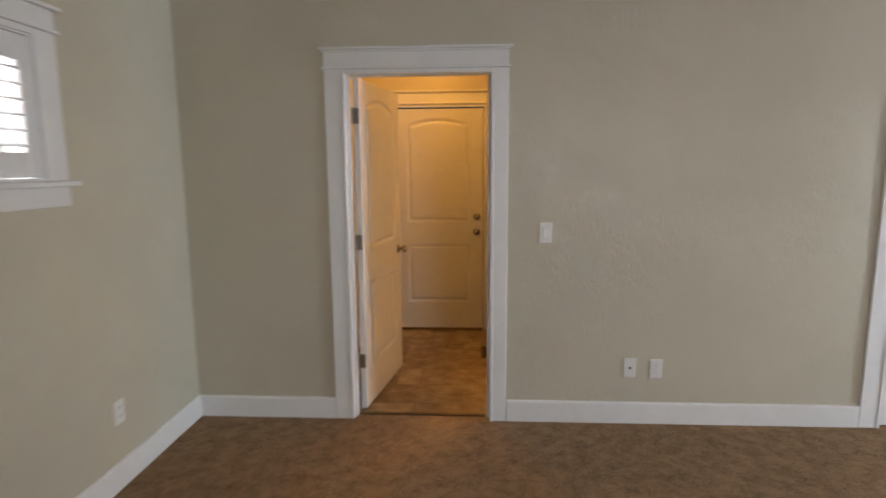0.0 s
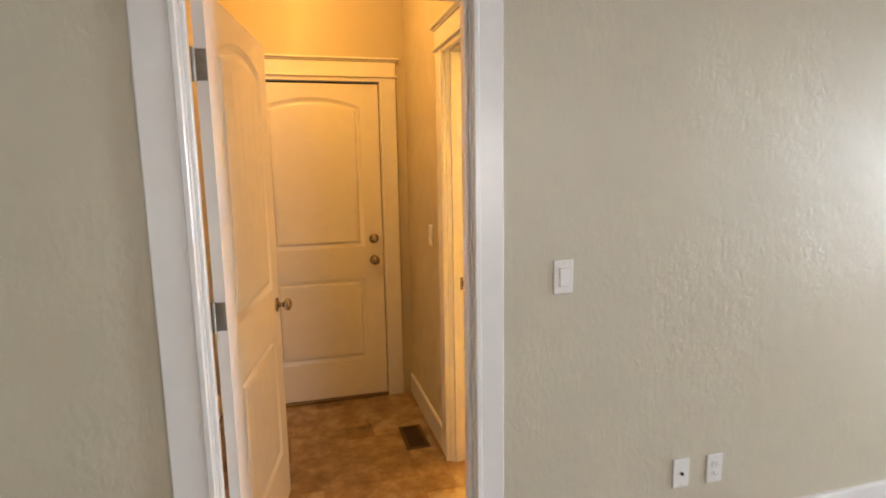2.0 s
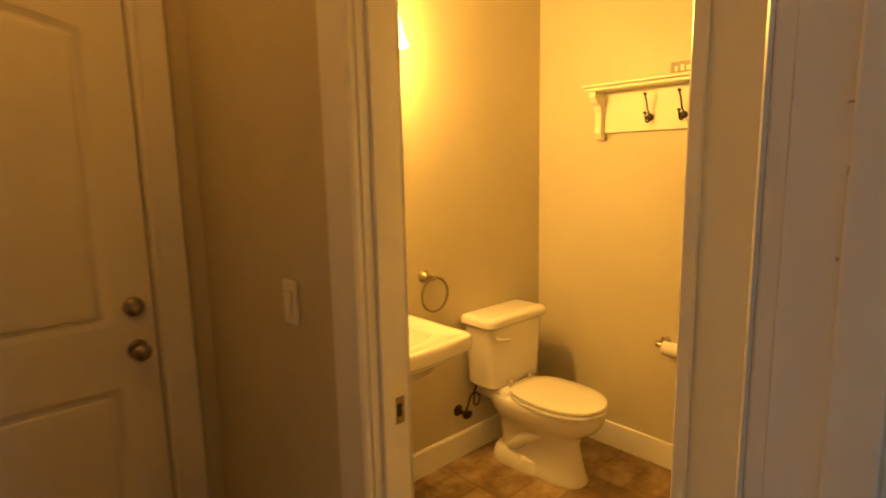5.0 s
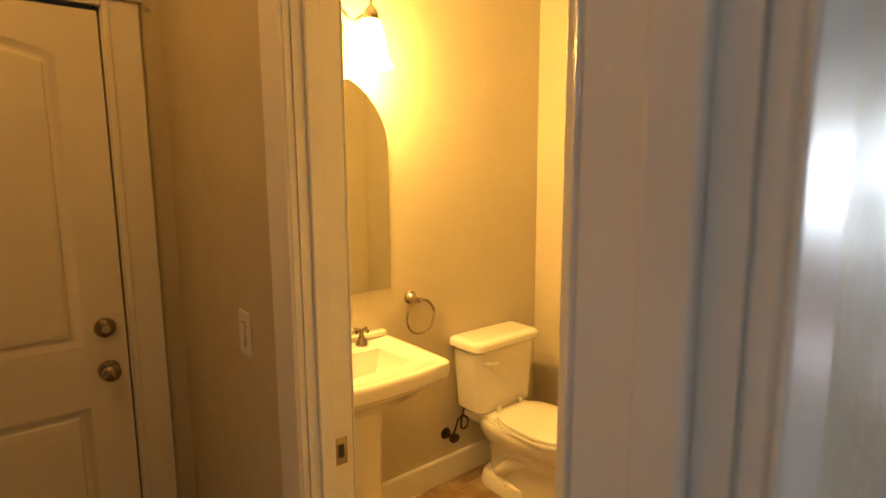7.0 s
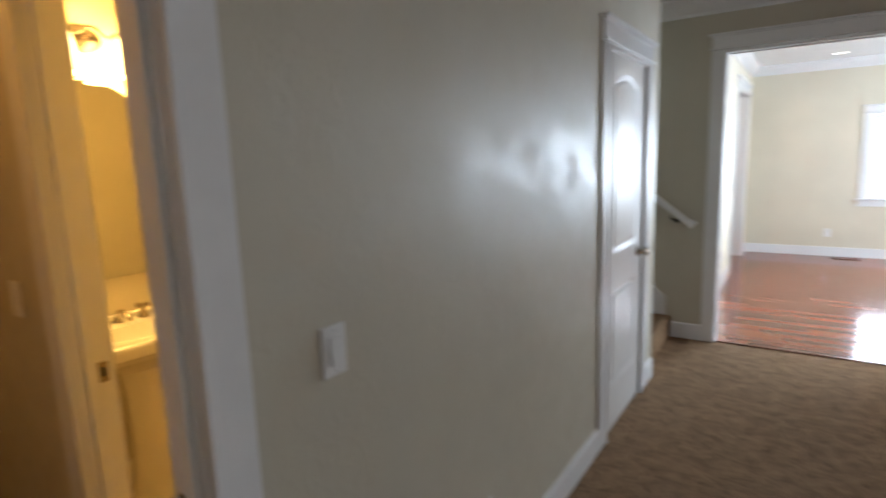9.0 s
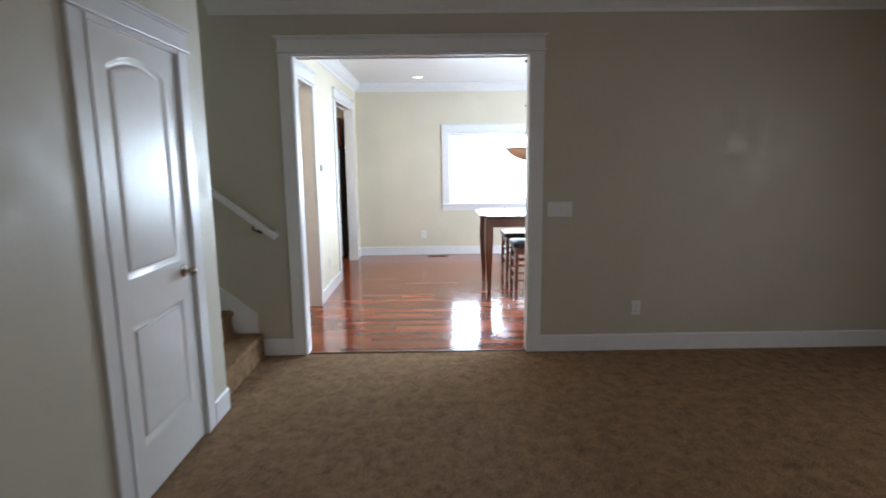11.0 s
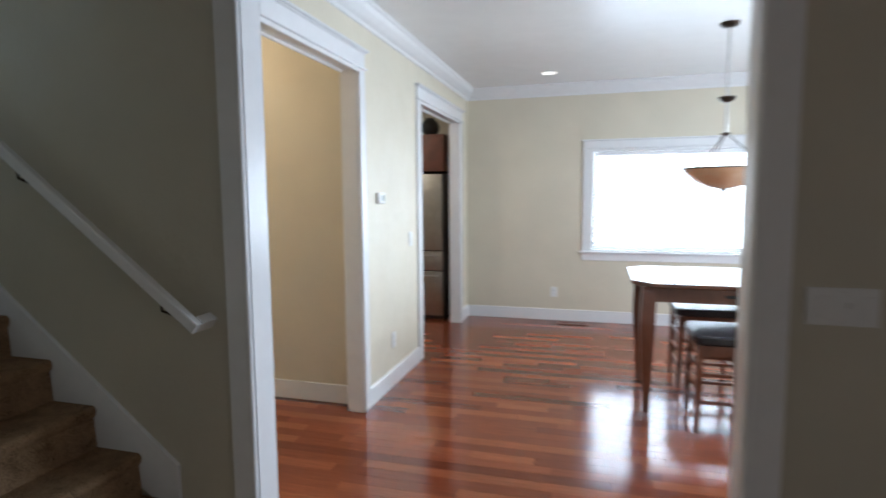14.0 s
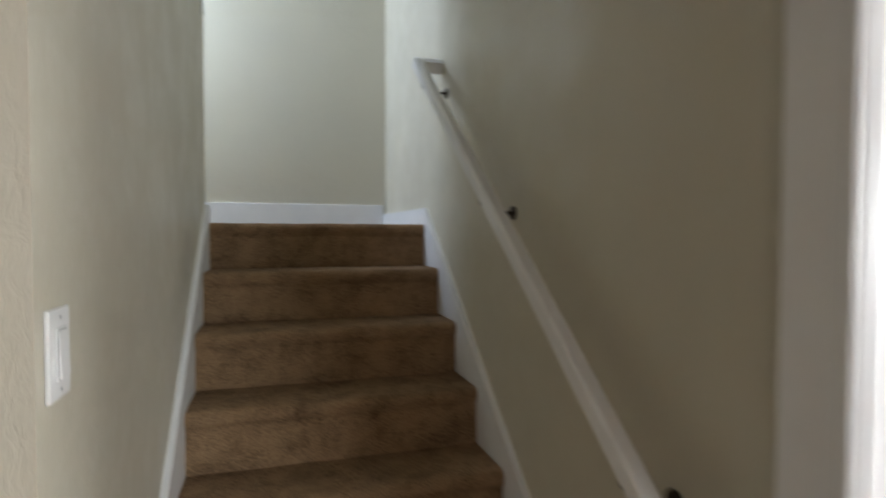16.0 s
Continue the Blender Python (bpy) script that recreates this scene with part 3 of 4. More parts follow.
# door_3: closet
d3 = empty("door_3", pose(3.085 - 0.352, 0.0, 0.012), "closed white glossy closet door with an arched upper panel", "door", kind="structure")
leaf = door_leaf("door_leaf", 0.704, 2.03, d3, pose(0, 0, 0), plank=False)
knob(leaf, 0.615, 0.94, 0.035, (0,))
for z in (0.25, 1.0, 1.8):
    bm = lathe([(0.0065, z - 0.045), (0.0065, z + 0.045)], 10, None, (-0.003, -0.007, 0))
    box(-0.009, -0.004, z - 0.044, 0.004, 0.004, z + 0.044, bm=bm)
    part("hinge", bm, HINGE, leaf, "dull nickel hinge knuckle", smooth=True)
# same dark sheet behind the closet door, standing in for shade
part("door_gap_shade", box(3.085 - 0.355, 0.05, 0, 3.085 + 0.355, 0.094, 2.045), DARK, kind="structure")


# ---- windows ----
def window_trim(name, m, w, z0, z1, thick, label):
    """Origin on the wall at the middle of the opening, y into the wall."""
    top = empty(name, m, label, "window", kind="structure")
    hw, cw = w / 2, 0.11
    bm = box(-hw, 0, z0, -hw + 0.018, thick, z1)
    box(hw - 0.018, 0, z0, hw, thick, z1, bm=bm)
    box(-hw + 0.018, 0, z1 - 0.018, hw - 0.018, thick, z1, bm=bm)
    box(-hw + 0.018, 0, z0, hw - 0.018, thick, z0 + 0.012, bm=bm)
    part("window_frame", bm, TRIM, top)
    for s in (-1, 1):
        part("casing", box(s * (hw - 0.012), -0.018, z0 + 0.001, s * (hw - 0.012 + cw), 0, z1 + 0.012, 0.003), TRIM, top)
    o = hw - 0.012 + cw
    part("casing", box(-hw + 0.012, -0.018, z1 - 0.012, hw - 0.012, 0, z1 + 0.012, 0.002), TRIM, top)
    part("head_bead", box(-o - 0.012, -0.034, z1 + 0.0125, o + 0.012, 0, z1 + 0.0255, 0.005, seg=2), TRIM, top)
    part("head_casing", box(-o, -0.020, z1 + 0.026, o, 0, z1 + 0.10, 0.002), TRIM, top)
    part("head_cap", box(-o - 0.022, -0.044, z1 + 0.1005, o + 0.022, 0, z1 + 0.116, 0.003), TRIM, top)
    part("window_sill", box(-o - 0.03, -0.05, z0 - 0.022, o + 0.03, 0.0, z0, 0.006, seg=2), TRIM, top)
    part("apron", box(-o, -0.018, z0 - 0.105, o, 0, z0 - 0.0225, 0.003), TRIM, top)
    return top


w1 = window_trim("window_1", pose(XW, -1.6675, 0, 0, 0, 90), 1.265, 1.475, 2.045, 0.15, "white framed window behind closed plantation shutters")
for px in (-0.307, 0.307):
    sh = empty("shutter", pose(XW, -1.6675 + px, 0, 0, 0, 90), "white plantation shutter with tilted louvres in the window", "shutter", "window shutters")
    z0, z1 = 1.490, 2.024
    part("stile", box(-0.303, 0.004, z0, -0.253, 0.032, z1, 0.003), TRIM, sh)
    part("stile", box(0.253, 0.004, z0, 0.303, 0.032, z1, 0.003), TRIM, sh)
    part("rail", box(-0.253, 0.006, z0, 0.253, 0.030, z0 + 0.095, 0.002), TRIM, sh)
    part("rail", box(-0.253, 0.006, z1 - 0.095, 0.253, 0.030, z1, 0.002), TRIM, sh)
    n = 6
    for k in range(n):
        z = z0 + 0.095 + (z1 - z0 - 0.19) * (k + 0.5) / n
        bm = lathe([(0.031, -0.251), (0.031, 0.251)], 12, axis="x", sy=0.16)
        bmesh.ops.rotate(bm, cent=(0, 0, 0), matrix=Matrix.Rotation(radians(14), 3, "X"), verts=bm.verts)
        bmesh.ops.translate(bm, vec=(0, 0.018, z), verts=bm.verts)
        part("louvre", bm, BLIND, sh, smooth=True)
part("pane", box(-0.60, 0.10, 1.49, 0.60, 0.104, 2.03), GLASS, w1)

w2 = window_trim("window_2", pose(XD, -2.40, 0, 0, 0, -90), 1.80, 0.81, 1.93, 0.16, "white framed dining room window, bright with daylight")
bm = box(-0.88, 0.09, 0.825, -0.84, 0.13, 1.91)
box(0.84, 0.09, 0.825, 0.88, 0.13, 1.91, bm=bm)
box(-0.84, 0.09, 0.825, 0.84, 0.13, 0.865, bm=bm)
box(-0.84, 0.09, 1.87, 0.84, 0.13, 1.91, bm=bm)
box(-0.02, 0.09, 0.865, 0.02, 0.13, 1.87, bm=bm)
part("sash", bm, TRIM, w2)
part("pane", box(-0.84, 0.108, 0.865, 0.84, 0.112, 1.87), GLASS, w2).visible_shadow = False
bl = empty("window_blind", pose(XD, -2.40, 0, 0, 0, -90), "white horizontal slat blind lowered in the bright window", "blind")
part("head_rail", box(-0.87, 0.02, 1.872, 0.87, 0.06, 1.908, 0.003), BLIND, bl)
part("bottom_rail", box(-0.87, 0.026, 0.83, 0.87, 0.052, 0.845, 0.003), BLIND, bl)
for k in range(24):
    bm = box(-0.868, -0.022, -0.0012, 0.868, 0.022, 0.0012)
    bmesh.ops.rotate(bm, cent=(0, 0, 0), matrix=Matrix.Rotation(radians(8), 3, "X"), verts=bm.verts)
    bmesh.ops.translate(bm, vec=(0, 0.04, 0.868 + k * 0.0425), verts=bm.verts)
    part("slat", bm, BLIND, bl)
part("cord", tube([(0.80, 0.035, 1.87), (0.80, 0.03, 1.2)], 0.0015, 6), BLIND, bl)
for ob in ((2.0, -5.2, 0, 0, 0, 180, 1.4), (6.9, -4.4, 0, 0, 0, 180, 2.2)):
    window_trim("window_3", pose(*ob[:6]), ob[6], 0.75, 2.15, 0.15, "white framed window")

# ---- stairs ----
stairs = empty("stairs", pose((STAIR_L + XE) / 2, 0.8, 0), "straight flight of carpeted brown stairs between painted walls", "stairs", kind="structure")
RISE = LAND_Z / 8
GO = 0.2264
for k in range(1, 9):
    y = 0.049 + GO * (k - 1)
    z = RISE * k
    end = y + GO + 0.03 if k < 8 else LAND_BACK
    left = STAIR_L if k < 8 else 1.95
    r = 0.022
    pts = [(y + 0.006, z - RISE - (0.02 if k > 1 else -0.0)), (y + 0.016, z - 0.055), (y + 0.004, z - 0.040)]
    for i in range(7):
        a = math.pi - i * math.pi / 12 * 1.0
        pts.append((y + r + r * math.cos(a), z - r + r * math.sin(a)))
    pts += [(end, z), (end, z - RISE - (0.02 if k > 1 else 0.0))]
    l, rr = (STAIR_L + 0.018, XE - 0.018)
    rings = []
    m_ = 26
    for i in range(m_ + 1):
        x = l + (rr - l) * i / m_
        w_ = 0.0022 * noise.noise(Vector((x * 9, k * 3.1, 0)))
        rings.append([(x - (l + rr) / 2, py + w_ * 1.4 - 0.8, pz + w_) for py, pz in pts])
    part("stair_tread", loft(rings), CARPET, stairs, smooth=True)
part("landing", box(2.72, LAND_Y + 0.05, LAND_Z - 0.2, STAIR_L + 0.018, LAND_BACK, LAND_Z, 0.004), CARPET, kind="structure")
slope = RISE / GO
for x0, x1, name in ((XE - 0.018, XE, "skirt"), (STAIR_L, STAIR_L + 0.018, "skirt")):
    y_end = LAND_BACK if x0 > 4 else LAND_Y + 0.045
    o = [(0.095, RISE * 0.9), (0.095, 0.340), (LAND_Y + 0.02, 0.340 + slope * (LAND_Y + 0.02 - 0.095) - 0.06), (y_end, 0.340 + slope * (LAND_Y + 0.02 - 0.095) - 0.06), (y_end, 1.0), (1.3, 0.85)]
    if x0 < 4:
        o = [(0.0, 0.0), (0.0, 0.131), (0.06, 0.131), (0.095, 0.340)] + o[2:]
    o = [(0.095, 0.10)] + o[1:] if x0 > 4 else o
    rings = [[(x, y, z) for y, z in o] for x in (x0, x1)]
    part("stair_skirt", loft(rings), TRIM, kind="structure", label="white painted skirt board along the stairs")
zb = LAND_Z
part("baseboard", box(2.72, LAND_BACK - 0.016, zb, XE - 0.018, LAND_BACK, zb + 0.131, 0.002), TRIM, kind="structure")

rail = empty("handrail", pose(4.609, 0.66, 1.54), "white painted square handrail on metal brackets along the wall", "handrail")
p0, p1 = Vector((0, -0.108 - 0.66, 0.951 - 1.54)), Vector((0, 1.437 - 0.66, 2.134 - 1.54))
d = (p1 - p0).normalized()
n_ = Vector((0, -d.z, d.y))
a_, h_ = 0.018, 0.023
rings = []
for p in (p0, p1):
    rings.append([p + Vector((sx * a_, 0, 0)) + n_ * sz * h_ for sx, sz in ((-1, -0.75), (-0.75, -1), (0.75, -1), (1, -0.75), (1, 0.75), (0.75, 1), (-0.75, 1), (-1, 0.75))])
part("rail", loft(rings), TRIM, rail)
for p, s in ((p0, 1), (p1, -1)):
    c = p + d * s * 0.020
    rings = [[Vector((x, 0, 0)) + c + d * sx * 0.020 + n_ * sz * h_ for sx, sz in ((-1, -1), (1, -1), (1, 1), (-1, 1))] for x in (0.0185, 0.1005)]
    part("return", loft(rings), TRIM, rail)
for u in (0.09, 0.53, 0.95):
    p = p0 + (p1 - p0) * u
    pts = [p + n_ * -0.030, p + n_ * -0.045 + Vector((0.010, 0, -0.012)), p + Vector((0.05, 0, -0.075)), p + Vector((0.099, 0, -0.075))]
    bm = tube(pts, 0.006, 8)
    lathe([(0.020, 0.094), (0.020, 0.100), (0.010, 0.1005)][::-1], 16, bm, (0, p.y, p.z - 0.075), axis="x")
    part("bracket", bm, BRONZE, rail, "dark metal wall bracket", smooth=True)
bk = empty("rail_bracket", pose(STAIR_L - 0.01, LAND_Y + 0.03, 2.33), "small dark metal rail bracket at the wall corner", "bracket")
part("bracket_plate", box(-0.012, -0.03, -0.02, 0.012, 0.0, 0.03, 0.003), BRONZE, bk)


# ---- wall plates ----
def plate(name, m, label, category, style, w=0.072, h=0.116):
    top = empty(name, m, label, category)
    part("cover_plate", box(-w / 2, -0.007, -h / 2, w / 2, 0, h / 2, 0.0035, seg=2), PLATE, top)
    if style == "rocker":
        bm = box(-0.0175, -0.0095, -0.034, 0.0175, -0.0072, 0.034, 0.001)
        part("rocker_frame", bm, PLATE, top)
        # thin dark plate whose rim paints the shadow line around the rocker
        part("rocker_shade_line", box(-0.0157, -0.0099, -0.0308, 0.0157, -0.0096, 0.0308), SLOT, top)
        bm = prism([(-0.015, -0.030), (0.015, -0.030), (0.015, 0.030), (-0.015, 0.030)], -0.0135, -0.0100)
        for v in bm.verts:
            if v.co.y < -0.012 and v.co.z > 0:
                v.co.y = -0.0105
        part("rocker", bm, PLATE, top)
    elif style == "outlet":
        for dz in (-0.02, 0.02):
            part("socket", lathe([(0.0165, -0.0105), (0.0172, -0.0095), (0.0172, -0.0072)], 20, None, (0, 0, dz), axis="y"), PLATE, top, smooth=True)
            bm = box(-0.0075, -0.0112, dz + 0.000, -0.0055, -0.0106, dz + 0.009)
            box(0.0055, -0.0112, dz, 0.0075, -0.0106, dz + 0.008, bm=bm)
            lathe([(0.0025, -0.0112), (0.0025, -0.0106)], 8, bm, (0, 0, dz - 0.006), axis="y")
            part("slot", bm, SLOT, top)
    elif style == "jack":
        part("coax_jack", lathe([(0.007, -0.0072), (0.007, -0.011), (0.0045, -0.0115), (0.0045, -0.018), (0.002, -0.0185)], 14, axis="y"), BRONZE, top, smooth=True)
    elif style in ("toggle", "toggles"):
        tx = 0.018 if style == "toggles" else 0.0
        part("toggle_switch", box(tx - 0.006, -0.018, -0.002, tx + 0.006, -0.0072, 0.014, 0.0015), PLATE, top)
        part("toggle_slot", box(tx - 0.0085, -0.0078, -0.014, tx + 0.0085, -0.0071, 0.018), SLOT if style == "toggle" else PLATE, top)
        if style == "toggles":
            for dx in (-0.050, 0.066):
                part("rocker", box(dx - 0.0155, -0.011, -0.032, dx + 0.0155, -0.0072, 0.032, 0.0015), PLATE, top)
    elif style == "rockers":
        for dx in (-0.0485, 0.0, 0.0485):
            part("rocker", box(dx - 0.0155, -0.0115, -0.030, dx + 0.0155, -0.0072, 0.030, 0.001), PLATE, top)
    for dz in ((-h / 2 + 0.012), (h / 2 - 0.012)):
        part("screw", lathe([(0.0028, -0.0082), (0.0028, -0.0072)], 8, None, (0, 0, dz), axis="y"), STEEL, top)
    return top


plate("light_switch", pose(0.784, 0, 1.144), "white rocker light switch on the beige wall", "light switch", "rocker")
plate("cable_jack", pose(1.291, 0, 0.344), "white wall plate with a coaxial jack", "wall jack", "jack")
plate("wall_outlet", pose(1.443, 0, 0.340), "white duplex outlet on the beige wall", "outlet", "outlet")
plate("wall_outlet", pose(XW, -0.755, 0.37, 0, 0, 90), "white duplex outlet below the shuttered window", "outlet", "outlet")
plate("light_switch", pose(HALL_R, 1.257, 1.15, 0, 0, -90), "white rocker light switch in the warm-lit hall", "light switch", "rocker")
plate("light_switch", pose(XE, -2.243, 1.12, 0, 0, -90), "wide white three-gang switch beside the cased opening", "light switch", "toggles", w=0.188, h=0.112)
plate("wall_outlet", pose(XE, -2.857, 0.341, 0, 0, -90), "white duplex outlet on the dim wall", "outlet", "outlet")
plate("light_switch", pose(STAIR_L, 0.06, 1.293, 0, 0, 90), "white rocker light switch at the foot of the stairs", "light switch", "rocker")
plate("light_switch", pose(7.178, DN, 1.09), "white rocker light switch beside the kitchen opening", "light switch", "rocker")
plate("wall_outlet", pose(6.757, DN, 0.35), "white duplex outlet low on the cream wall", "outlet", "outlet")
plate("wall_outlet", pose(XD, -1.10, 0.33, 0, 0, -90), "white duplex outlet under the dining window", "outlet", "outlet")
th = empty("thermostat", pose(6.515, DN, 1.43), "small white wall thermostat with a grey display", "thermostat")
part("housing", box(-0.055, -0.026, -0.038, 0.055, 0, 0.038, 0.005, seg=2), PLATE, th)
part("display", box(-0.012, -0.0275, -0.022, 0.042, -0.0262, 0.022, 0.0006), plain("lcd grey", (0.28, 0.31, 0.28), 0.25), th)


def register(m, w, l, mat=BRASSV, hole=SLOT, label="dark metal floor register with open louvres"):
    top = empty("floor_register", m, label, "floor vent")
    bm = bmesh.new()
    for a in ((-w / 2, -l / 2, w / 2, -l / 2 + 0.018), (-w / 2, l / 2 - 0.018, w / 2, l / 2), (-w / 2, -l / 2 + 0.018, -w / 2 + 0.02, l / 2 - 0.018), (w / 2 - 0.02, -l / 2 + 0.018, w / 2, l / 2 - 0.018)):
        box(a[0], a[1], 0.001, a[2], a[3], 0.006, 0.0012, bm=bm)
    part("frame", bm, mat, top)
    part("recess", box(-w / 2 + 0.018, -l / 2 + 0.016, 0.0005, w / 2 - 0.018, l / 2 - 0.016, 0.0015), hole, top)
    n = int(l / 0.02)
    for k in range(2, n - 1):
        y = -l / 2 + l * k / n
        part("louvre", box(-w / 2 + 0.02, y - 0.003, 0.0018, w / 2 - 0.02, y + 0.003, 0.005), mat, top)


register(pose(0.50, 1.225, 0.002), 0.13, 0.27)
register(pose(9.10, -1.32, 0.004), 0.12, 0.32, CHERRY, CHERRYTOP, "wooden floor register set flush in the hardwood")

# ---- bathroom ----
SX, SY = 1.18, BACK
sink = empty("pedestal_sink", pose(SX, SY, 0), "white porcelain pedestal sink with a nickel cross-handle faucet", "sink")


def rounded(hw, y0, y1, z, r=0.05, n=6, bow=0.02):
    """Outline with rounded front corners and a bowed front; y0 front, y1 back."""
    pts = []
    for i in range(n + 1):
        a = math.pi + i * math.pi / 2 / n
        pts.append((-hw + r + r * math.cos(a), y0 + r + r * math.sin(a), z))
    for i in range(1, 6):
        u = i / 6
        pts.append((-hw + r + (2 * hw - 2 * r) * u, y0 - bow * math.sin(math.pi * u), z))
    for i in range(n + 1):
        a = 1.5 * math.pi + i * math.pi / 2 / n
        pts.append((hw - r + r * math.cos(a), y0 + r + r * math.sin(a), z))
    pts += [(hw, y1, z), (-hw, y1, z)]
    return pts


zr = 0.845
rings = [rounded(0.20, -0.36, -0.02, zr - 0.16, 0.08), rounded(0.235, -0.42, -0.012, zr - 0.10, 0.06), rounded(0.262, -0.455, -0.006, zr - 0.078, 0.045), rounded(0.262, -0.458, -0.004, zr - 0.070, 0.04),
         rounded(0.276, -0.474, -0.002, zr - 0.058, 0.04), rounded(0.280, -0.480, -0.002, zr - 0.020, 0.04), rounded(0.276, -0.476, -0.002, zr - 0.006, 0.04), rounded(0.268, -0.468, -0.004, zr, 0.04)]
bm = loft(rings, caps=False)
bm.faces.new([v for v in bm.verts][: len(rings[0])])
outer = [v for v in bm.verts][-len(rings[0]):]
n = len(outer)
prev = outer
for s, dz in ((0.94, 0.0), (0.90, -0.004)):
    ring = [bm.verts.new((p.co.x * s, -0.24 + (p.co.y + 0.24) * s, zr + dz)) for p in outer]
    for i in range(n):
        bm.faces.new((prev[i], prev[(i + 1) % n], ring[(i + 1) % n], ring[i]))
    prev = ring
bowl = []
for sc, dz in ((1.0, -0.004), (0.985, -0.014), (0.93, -0.050), (0.78, -0.095), (0.45, -0.115), (0.10, -0.125)):
    ring = []
    for v in outer:
        dx, dy = v.co.x, v.co.y + 0.24
        a = math.atan2(dy / 0.235, dx / 0.268)
        ring.append(bm.verts.new((0.205 * sc * math.cos(a), -0.265 + 0.150 * sc * math.sin(a), zr + dz)))
    for i in range(n):
        bm.faces.new((prev[i], prev[(i + 1) % n], ring[(i + 1) % n], ring[i]))
    prev = ring
bm.faces.new(prev[::-1])
part("basin", bm, CHINA, sink, smooth=True)
part("back_ledge", box(-0.262, -0.045, zr + 0.0005, 0.262, -0.003, zr + 0.024, 0.006, seg=2), CHINA, sink, smooth=True)
ped = [(0.135, 0.0), (0.138, 0.030), (0.125, 0.055), (0.112, 0.070), (0.104, 0.10), (0.092, 0.20), (0.086, 0.38), (0.090, 0.55), (0.104, 0.64), (0.125, 0.70)]
part("pedestal", lathe(ped, 32, None, (0, -0.235, 0), sy=0.82), CHINA, sink, smooth=True)
part("drain", lathe([(0.022, zr - 0.1245), (0.022, zr - 0.121), (0.002, zr - 0.120)], 18, None, (0, -0.265, 0)), NICKEL, sink, smooth=True)
part("overflow", lathe([(0.012, -0.140), (0.010, -0.146)], 16, None, (0, 0, zr - 0.040), axis="y"), NICKEL, sink, smooth=True)
fz = zr
part("spout", tube([(0, -0.075, fz), (0, -0.075, fz + 0.035), (0, -0.085, fz + 0.050), (0, -0.115, fz + 0.056), (0, -0.155, fz + 0.048), (0, -0.175, fz + 0.030), (0, -0.178, fz + 0.018)], [0.020, 0.013, 0.012, 0.011, 0.010, 0.010, 0.011], 14), NICKEL, sink, smooth=True)
for s in (-1, 1):
    h = part("faucet_handle", lathe([(0.026, fz), (0.025, fz + 0.008), (0.017, fz + 0.022), (0.011, fz + 0.040), (0.010, fz + 0.052), (0.013, fz + 0.056), (0.011, fz + 0.066), (0.002, fz + 0.068)], 18, None, (s * 0.11, -0.085, 0)), NICKEL, sink, smooth=True)
    bm = bmesh.new()
    for a in (0.4, 0.4 + math.pi / 2):
        c, q = math.cos(a) * 0.034, math.sin(a) * 0.034
        tube([(s * 0.11 - c, -0.085 - q, fz + 0.060), (s * 0.11, -0.085, fz + 0.060), (s * 0.11 + c, -0.085 + q, fz + 0.060)], [0.009, 0.0045, 0.009], 8, bm)
    part("cross_handle", bm, NICKEL, h, smooth=True)

mir = empty("wall_mirror", pose(1.202, BACK - 0.002, 1.043), "arch-topped frameless mirror above the sink", "mirror")
o = [(-0.288, 0.0), (0.288, 0.0), (0.288, 0.60)] + [(0.288 * math.cos(math.pi * i / 28), 0.60 + 0.30 * math.sin(math.pi * i / 28)) for i in range(1, 28)] + [(-0.288, 0.60)]
part("mirror_glass", prism(o, -0.007, -0.001), MIRROR, mir)

vl = empty("vanity_light", pose(1.21, BACK, 2.12), "nickel two-light vanity fixture with glowing frosted bell shades", "wall lamp")
part("back_plate", lathe([(0.055, 0.0), (0.055, -0.010), (0.045, -0.018), (0.010, -0.022)], 24, None, (0, 0, 0), axis="y", sx=1.5), NICKEL, vl, smooth=True)
pts = [(-0.14 + 0.28 * i / 20, -0.075 - 0.035 * math.sin(math.pi * i / 20), 0.02 + 0.018 * math.cos(4 * math.pi * i / 20)) for i in range(21)]
part("arm", tube(pts, 0.006, 8), NICKEL, vl, smooth=True)
part("arm", tube([(0, -0.015, 0), (0, -0.06, 0.01), (0, -0.11, 0.0)], 0.008, 8), NICKEL, vl, smooth=True)
for s in (-1, 1):
    x = 0.135 * s
    part("socket_cup", lathe([(0.004, 0.120), (0.007, 0.105), (0.004, 0.096), (0.012, 0.090), (0.026, 0.070), (0.030, 0.045), (0.028, 0.040)], 18, None, (x, -0.130, -0.03)), NICKEL, vl, smooth=True)
    part("glass_shade", lathe([(0.030, 0.038), (0.040, 0.020), (0.050, -0.03), (0.062, -0.09), (0.082, -0.135), (0.080, -0.137), (0.060, -0.09), (0.048, -0.03), (0.036, 0.018), (0.026, 0.034)], 28, None, (x, -0.130, -0.03)), SHADE, vl, "lit frosted glass bell shade", smooth=True).visible_shadow = False

tr = empty("towel_ring", pose(1.603, BACK, 0.982), "brushed nickel towel ring on the wall", "towel ring")
part("mount", lathe([(0.031, 0.0), (0.031, -0.007), (0.025, -0.012), (0.020, -0.022), (0.012, -0.034), (0.010, -0.070), (0.014, -0.076), (0.002, -0.084)], 20, axis="y"), NICKEL, tr, smooth=True)
part("ring", tube([(0.078 * math.sin(2 * math.pi * i / 40) + 0.006, -0.072, -0.078 + 0.078 * math.cos(2 * math.pi * i / 40)) for i in range(40)], 0.0058, 8, closed=True), NICKEL, tr, smooth=True)

TX = 2.04
toilet = empty("toilet", pose(TX, BACK, 0), "white porcelain two-piece toilet with its lid closed", "toilet")


